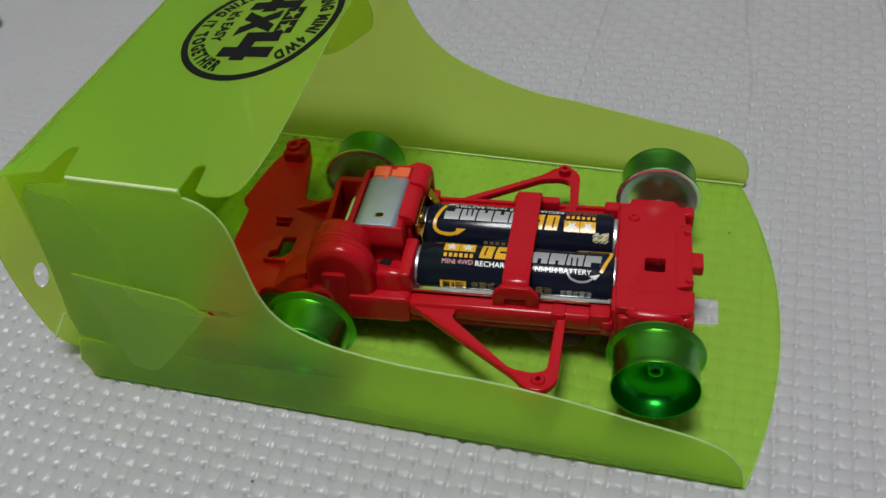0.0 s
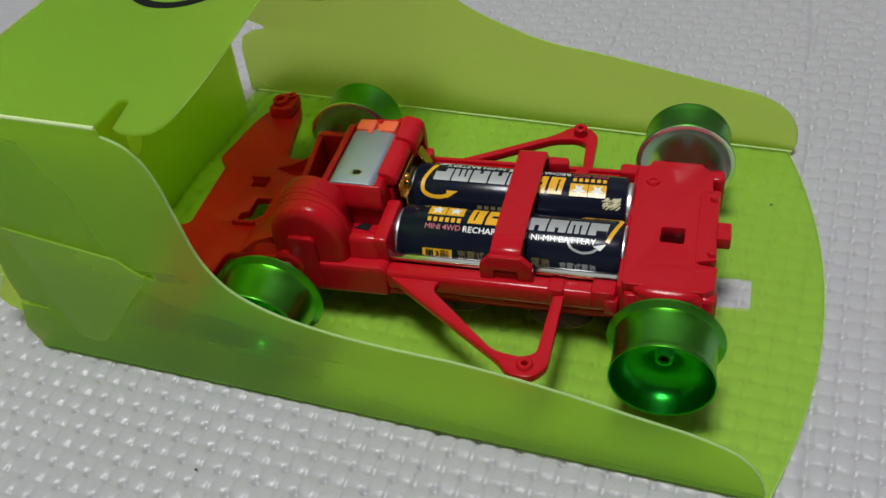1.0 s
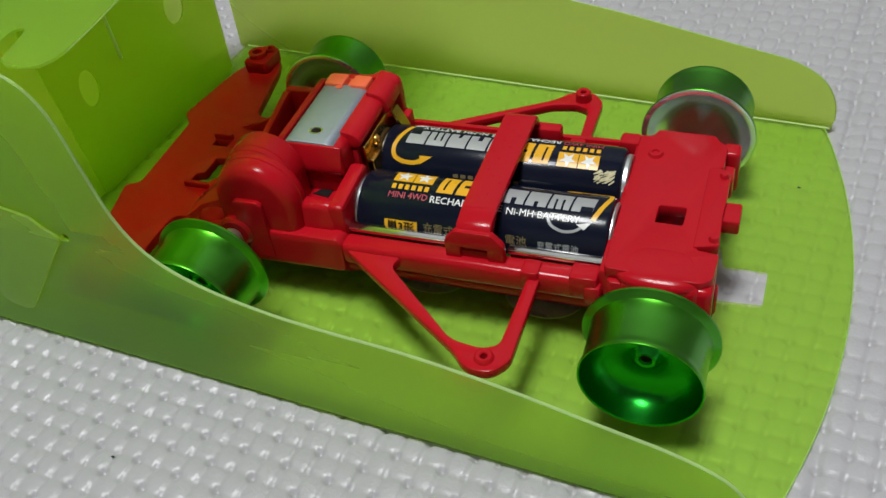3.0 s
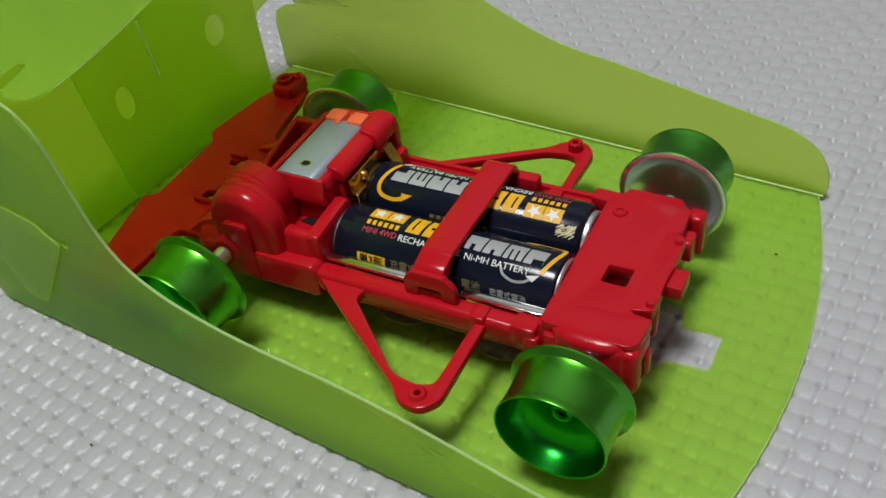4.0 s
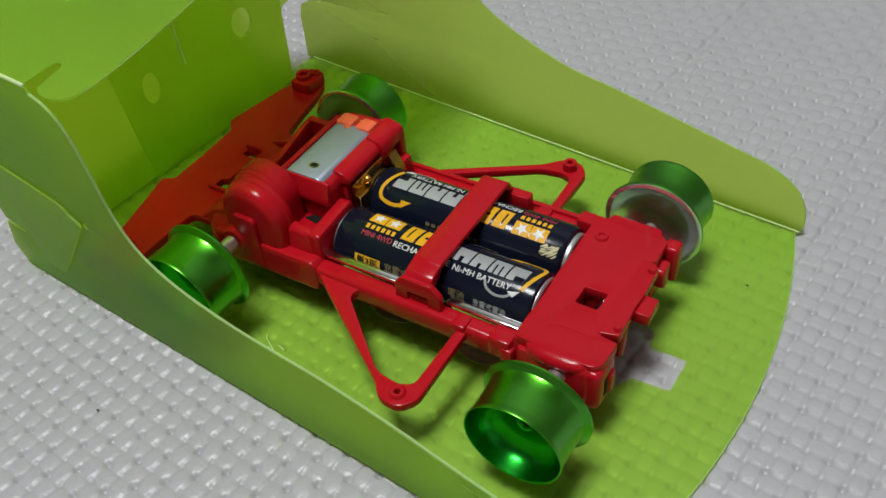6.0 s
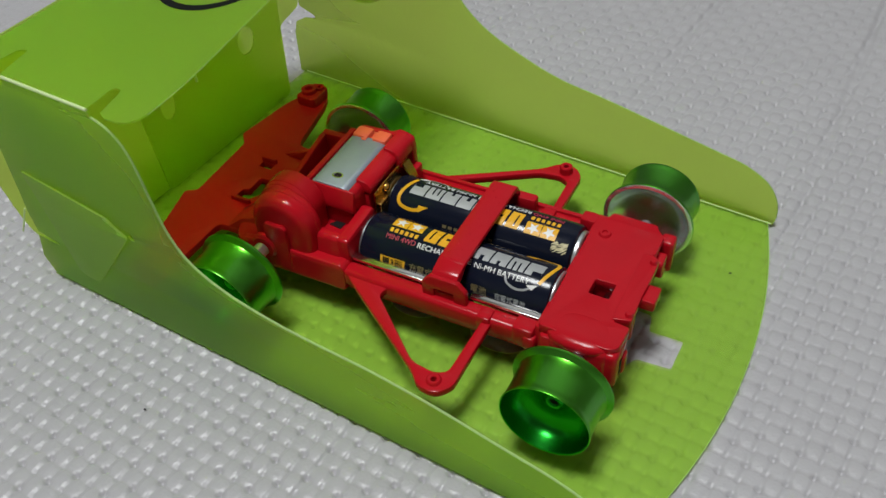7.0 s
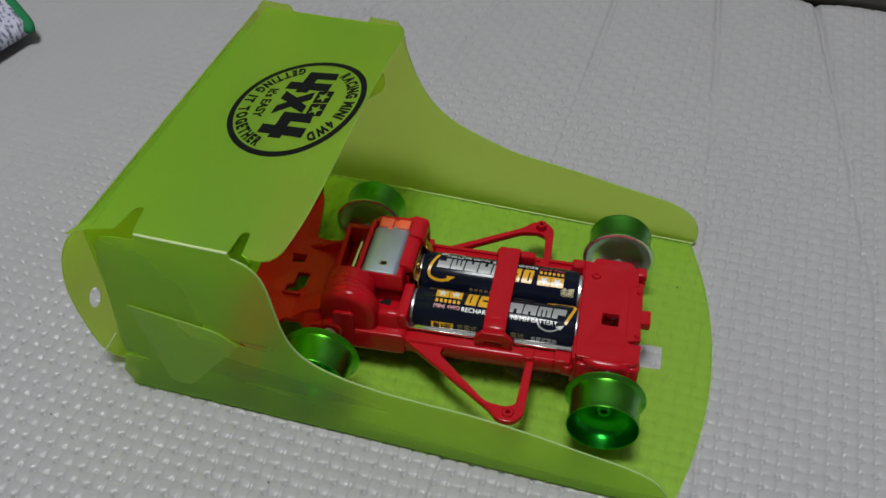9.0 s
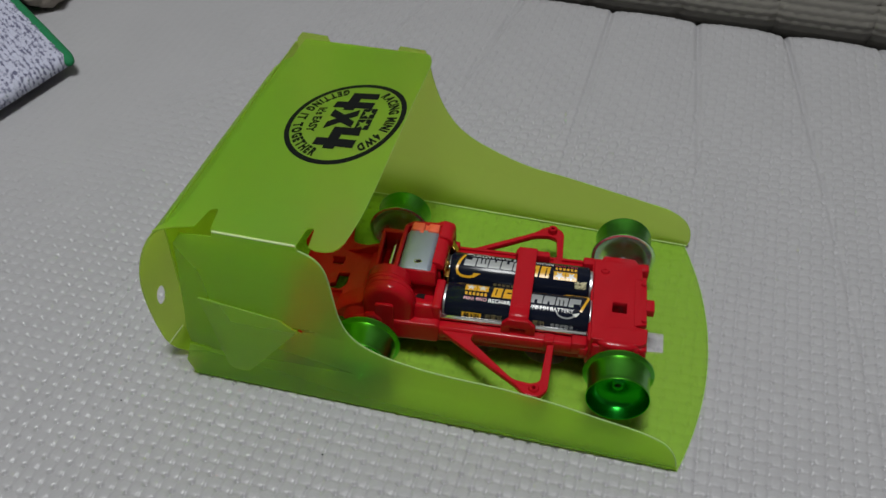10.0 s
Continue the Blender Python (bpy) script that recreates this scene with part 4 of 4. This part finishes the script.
# strap over the batteries
strap = red("battery_strap", merged(
    ext([fillet([(-13.8, 23.4), (-12.2, 24.1), (14.2, 24.1), (16.2, 22.2), (17.6, 22.2), (16.0, 25.0), (14.6, 25.4), (-12.6, 25.4), (-14.2, 24.8)], 0.5)], 4.0, 10.4, "yz", 0.35),
    ext([fillet([(3.9, 23.6), (10.5, 23.6), (12.8, 21.2), (12.8, 13.5), (1.8, 13.5), (1.8, 21.2)], [0.5, 0.5, 0.8, 0.5, 0.5, 0.8]), fillet([(4.8, 19.8), (9.6, 19.8), (9.6, 15.6), (4.8, 15.6)], 0.3)], -17.9, -16.4, "xz", 0.35),
    rbox(4.4, 10.0, -17.4, -16.2, 13, 19, 0.3),
    ext([fillet([(-12.8, 25.3), (-12.4, 23.8), (-15.0, 21.7), (-17.7, 21.7), (-17.8, 22.9), (-16.2, 24.4)], [0.4, 0.3, 0.3, 0.4, 0.7, 0.7])], 4.0, 10.4, "yz", 0.35),
    rbox(3.0, 14.8, 15.8, 18.6, 17, 21.9, 0.7)), label="red battery strap with a hooked end")
for k in range(14):
    bm = bmesh.new()
    bmesh.ops.create_icosphere(bm, subdivisions=2, radius=0.26)
    bmesh.ops.scale(bm, verts=bm.verts[:], vec=(1, 1, 0.45))
    bmesh.ops.translate(bm, verts=bm.verts[:], vec=(5.2 + (k * 2.63) % 4.2, -11 + k * 1.75, 25.4))
    red("raised_dot", bm, strap)

# wheels on steel axles
WHEEL = [(9.5, 10.4), (9.66, 10.42), (9.74, 10.2), (9.7, 9.7), (9.58, 9.2), (9.5, 8.4), (9.48, 5.0), (9.55, 2.2), (9.85, 1.4), (10.7, 0.9), (11.0, 0.6), (11.0, 0.2), (10.9, 0.08)]
DISH = [(9.5, 10.4), (9.35, 10.25), (9.22, 9.2), (9.0, 7.8), (8.55, 6.6), (7.8, 5.5), (6.8, 4.75), (5.6, 4.35), (4.3, 4.2), (3.1, 4.2), (2.5, 4.5), (2.1, 5.0), (1.6, 5.3), (1.1, 5.2), (0.8, 4.8), (0, 4.8)]
CUP = [(10.9, 0.08), (10.75, 0.0), (9.9, 0.0), (9.75, 0.12), (9.3, 0.8), (8.5, 1.8), (7.5, 2.75), (6.3, 3.4), (5.0, 3.75), (3.2, 3.95), (0, 3.98)]


def wheel(x, y, outward):
    m = Matrix.Translation((x, y, 17.2)) @ Matrix.Rotation(radians(90 if outward < 0 else -90), 4, "X")
    w = part("wheel", lathe(WHEEL, 96, m), GREEN_ALU, car, "bare green anodised metal wheel without tyre")
    part("dish", lathe(DISH, 96, m), DISH_ALU, w, "deep green dish with a small hub, toned for its reflections")
    part("inner_cup", lathe(CUP, 96, m), SILVER, w, "bright turned inner side of the wheel")
    # black disc painting the shade in the hub bore
    part("hub_hole", lathe([(0.8, 4.85), (0.4, 4.87), (0, 4.87)], 24, m), DARK, w)


for x, near, far in ((40.0, -28.6, 24.6), (-40.0, -28.4, 25.6)):
    wheel(x, near, -1)
    wheel(x, far, 1)
    part("axle", rod((x, near + 2, 17.2), (x, far - 2, 17.2), 1.0, 20), STEEL, car, "steel axle rod")
    for flange, way in ((near, 1), (far, -1)):
        part("spacer", rod((x, flange + way * 0.6, 17.2), (x, flange + way * 3.9, 17.2), 2.4 if way > 0 else 1.3, 24), SATIN, car, "bright metal axle spacer")
        part("washer", rod((x, flange + way * 3.8, 17.2), (x, flange + way * 4.5, 17.2), 2.5 if way > 0 else 1.8, 24), DARK, car, "dark axle washer")
        part("bush", rod((x, flange + way * 4.4, 17.2), (x, flange + way * 8.0, 17.2), 1.8, 24), SATIN, car)


# ---- batteries: label drawn round the sleeve; angle 0 on top, growing towards the near side ----
R_SLEEVE = 7.15
PER_DEG = math.pi * R_SLEEVE / 180


def sleeve_map(x, y):
    a = -y / R_SLEEVE
    n = (0, -math.sin(a), math.cos(a))
    return (x, n[1] * (R_SLEEVE + 0.05), n[2] * (R_SLEEVE + 0.05)), n


def wrap(bm, name, mat, parent, label=""):
    ys = [v.co.y for v in bm.verts]
    lo, hi = min(ys), max(ys)
    slices(bm, "y", [lo + 0.55 * k for k in range(1, int((hi - lo) / 0.55) + 1)])
    for v in bm.verts:
        p, n = sleeve_map(v.co.x, v.co.y)
        v.co = Vector(p) + Vector(n) * v.co.z
    return part(name, bm, mat, parent, label)


def moved(bm, x, y):
    bmesh.ops.translate(bm, verts=bm.verts[:], vec=(x, y, 0))
    return bm


def band(points, w):
    """A flat ribbon along points, as an outline."""
    left, right = [], []
    for i, p in enumerate(points):
        a, b = Vector(points[max(0, i - 1)]), Vector(points[min(len(points) - 1, i + 1)])
        d = (b - a).normalized()
        n = Vector((-d.y, d.x)) * w / 2
        left.append(tuple(Vector(p) + n))
        right.append(tuple(Vector(p) - n))
    return left + right[::-1]


def slant(x0, x1, y0, y1, k=0.12):
    """Plain slanted block."""
    s = (y1 - y0) * k
    return [(x0, y0), (x1, y0), (x1 + s, y1), (x0 + s, y1)]


def deg(a):
    return -a * PER_DEG


def battery(m, a, z):
    b = thing("battery", "dark blue rechargeable battery cell with yellow and silver print", "battery", m, "cells in the chassis")
    part("sleeve", lathe([(0, a), (5.0, a), (6.0, a + 0.05), (6.8, a + 0.35), (R_SLEEVE, a + 1.0), (R_SLEEVE, z - 0.9), (7.0, z - 0.3), (6.6, z - 0.05), (6.1, z)], 72, Matrix.Rotation(radians(90), 4, "Y")), NAVY, b)
    part("end_cap", lathe([(h, k - a) for h, k in ((6.0, -0.7), (6.0, 0.6), (5.7, 0.9), (2.9, 0.9), (2.7, 1.3), (2.6, 1.7), (2.3, 1.8), (0, 1.8))], 48, Matrix.Rotation(radians(-90), 4, "Y")), SATIN, b, "bright steel end cap")
    part("end_cap", lathe([(6.3, z - 1.7), (6.3, z + 0.2), (5.9, z + 0.5), (0, z + 0.6)], 48, Matrix.Rotation(radians(90), 4, "Y")), SATIN, b, "bright steel end cap")
    # emblem squares with white stars
    for k in (0, 1):
        x0 = -18.5 + k * 3.95
        wrap(filled([rect(x0, x0 + 3.8, deg(5), deg(-20))], 0.06), "emblem", YELLOW, b)
        st = filled([star_loop(x0 + 1.9, deg(-7.5), 1.6)], 0.06)
        for v in st.verts:
            v.co.z += 0.07
        wrap(st, "emblem_star", WHITE, b)
    # the printed mark as plain blocks
    for k in range(6):
        wrap(filled([rect(-18.3 + k * 1.28, -17.5 + k * 1.28, deg(19.5), deg(10.5))], 0.06), "mark_block", YELLOW, b)
    for k, (x0, x1) in enumerate(((-9.6, -6.5), (-5.9, -2.9), (-2.2, 0.6))):
        loops = [slant(x0, x1, deg(18), deg(-19))]
        if k == 0:
            loops.append(slant(x0 + 1.1, x0 + 1.5, deg(12), deg(-14)))
        if k == 1:
            loops.append(slant(x0 + 1.2, x1 - 0.3, deg(3), deg(-3)))
        wrap(filled(loops, 0.06), "mark_block", YELLOW, b)
    for k in range(5):
        x0 = -1.1 + k * 4.15
        lo, hi = deg(20), deg(-9)
        outline = slant(x0, x0 + 3.75, lo, hi)
        notch = ((), ((1.4, 2.3, 9),), ((1.5, 2.2, 11),), ((1.0, 1.4, 1), (2.3, 2.7, 1)), ((1.6, 3.75, 10),))[k]
        feet = []
        for u0, u1, top in notch:
            feet += [(x0 + u0, lo), (x0 + u0 + 0.1, deg(top)), (x0 + u1 + 0.1, deg(top)), (x0 + u1, lo)]
        wrap(filled([[outline[0]] + feet + outline[1:]], 0.06), "mark_block", SILVER_PRINT, b)
    wrap(moved(lettering("MINI 4WD", 1.75, 7.6), -18.5, deg(29)), "printed_text", RED_PRINT, b)
    wrap(moved(lettering("RECHARGEABLE", 1.85, 13.6, bold=0.015), -10.3, deg(30)), "printed_text", WHITE, b)
    wrap(moved(lettering("Ni-MH BATTERY", 1.85, 13.2), 4.2, deg(32)), "printed_text", WHITE, b)
    wrap(filled([rect(-18.6, -12.2, deg(85), deg(67))], 0.06), "size_box", YELLOW, b)
    bm = moved(lettering("単3形", 2.1, 5.4, bold=0.04), -18.1, deg(76))
    for v in bm.verts:
        v.co.z += 0.07
    wrap(bm, "printed_text", BLACK, b)
    wrap(moved(lettering("充電式", 1.95, 5.8), -11.0, deg(73)), "printed_text", GOLD_PRINT, b)
    wrap(moved(lettering("電池", 1.95, 3.8), 4.6, deg(73)), "printed_text", GOLD_PRINT, b)
    wrap(moved(lettering("充電式電池", 1.6, 7.4), 10.4, deg(75)), "printed_text", SILVER_PRINT, b)
    for k in range(9):
        wrap(filled([rect(-4 + k * 1.5, -3.0 + k * 1.5, deg(-50), deg(-56))], 0.06), "print_bar", GOLD_PRINT, b)
    # turning arrows
    arc = flow([(19.6, deg(31)), (21.2, deg(0)), (21.8, deg(-18)), (21.4, deg(-32)), (19.8, deg(-39)), (17.4, deg(-40)), (15.6, deg(-35))], 5)
    wrap(filled([band(arc, 0.85)], 0.06), "turn_arrow", YELLOW, b)
    wrap(filled([[(16.2, deg(-28)), (16.0, deg(-42)), (13.6, deg(-28))]], 0.06), "turn_arrow", YELLOW, b)
    arc = flow([(11.8, deg(35)), (12.6, deg(45)), (14.6, deg(51)), (16.6, deg(49)), (17.8, deg(43))], 5)
    wrap(filled([band(arc, 0.5)], 0.06), "turn_arrow", SILVER_PRINT, b)
    wrap(filled([[(16.9, deg(39)), (18.4, deg(46)), (19.5, deg(34))]], 0.06), "turn_arrow", WHITE, b)
    return b


battery(pose(0.0070, -0.0064, 0.0154, -3, 0, 0), -24.7, 22.7)
worn = battery(pose(0.0060, 0.0082, 0.0154, -13, 0, 180), -23.1, 24.4)
tagged(worn, "dark blue rechargeable battery cell with a scraped sleeve end")
rng = random.Random(4)
for k in range(64):
    x, y0 = -21.9 + rng.random() * 3.0, deg(-17 - rng.random() * 17)
    run, tilt = 0.35 + rng.random() * 0.8, 0.35 + 0.5 * rng.random()
    wrap(filled([band([(x, y0), (x + run * 0.5, y0 + tilt * run * 0.6), (x + run, y0 + tilt * run)], 0.10 + 0.12 * rng.random())], 0.05), "scrape_mark", SCRATCH, worn)

# ---- specks and crumbs ----
def speck(name, x, y, z, r, mat, label):
    bm = bmesh.new()
    bmesh.ops.create_icosphere(bm, subdivisions=2, radius=1)
    for v in bm.verts:
        k = 1 + 0.3 * noise.noise(v.co * 2 + Vector((x, y, 0)))
        v.co = Vector((x + v.co.x * r * k * 1.4, y + v.co.y * r * k, z + v.co.z * r * 0.4 * k))
    ob = part(name, bm, mat)
    return tagged(ob, label, "dust", "specks of dust")


speck("dust_speck", 60.4, 31.3, 0.9, 0.28, GAP_DARK, "tiny dark dust speck on the green base sheet")
for x, y in ((-116, -53), (-46.8, -62.5)):
    speck("dust_speck", x, y, 0.1, 0.22, GAP_DARK, "tiny dark dust speck on the woven vinyl seat")
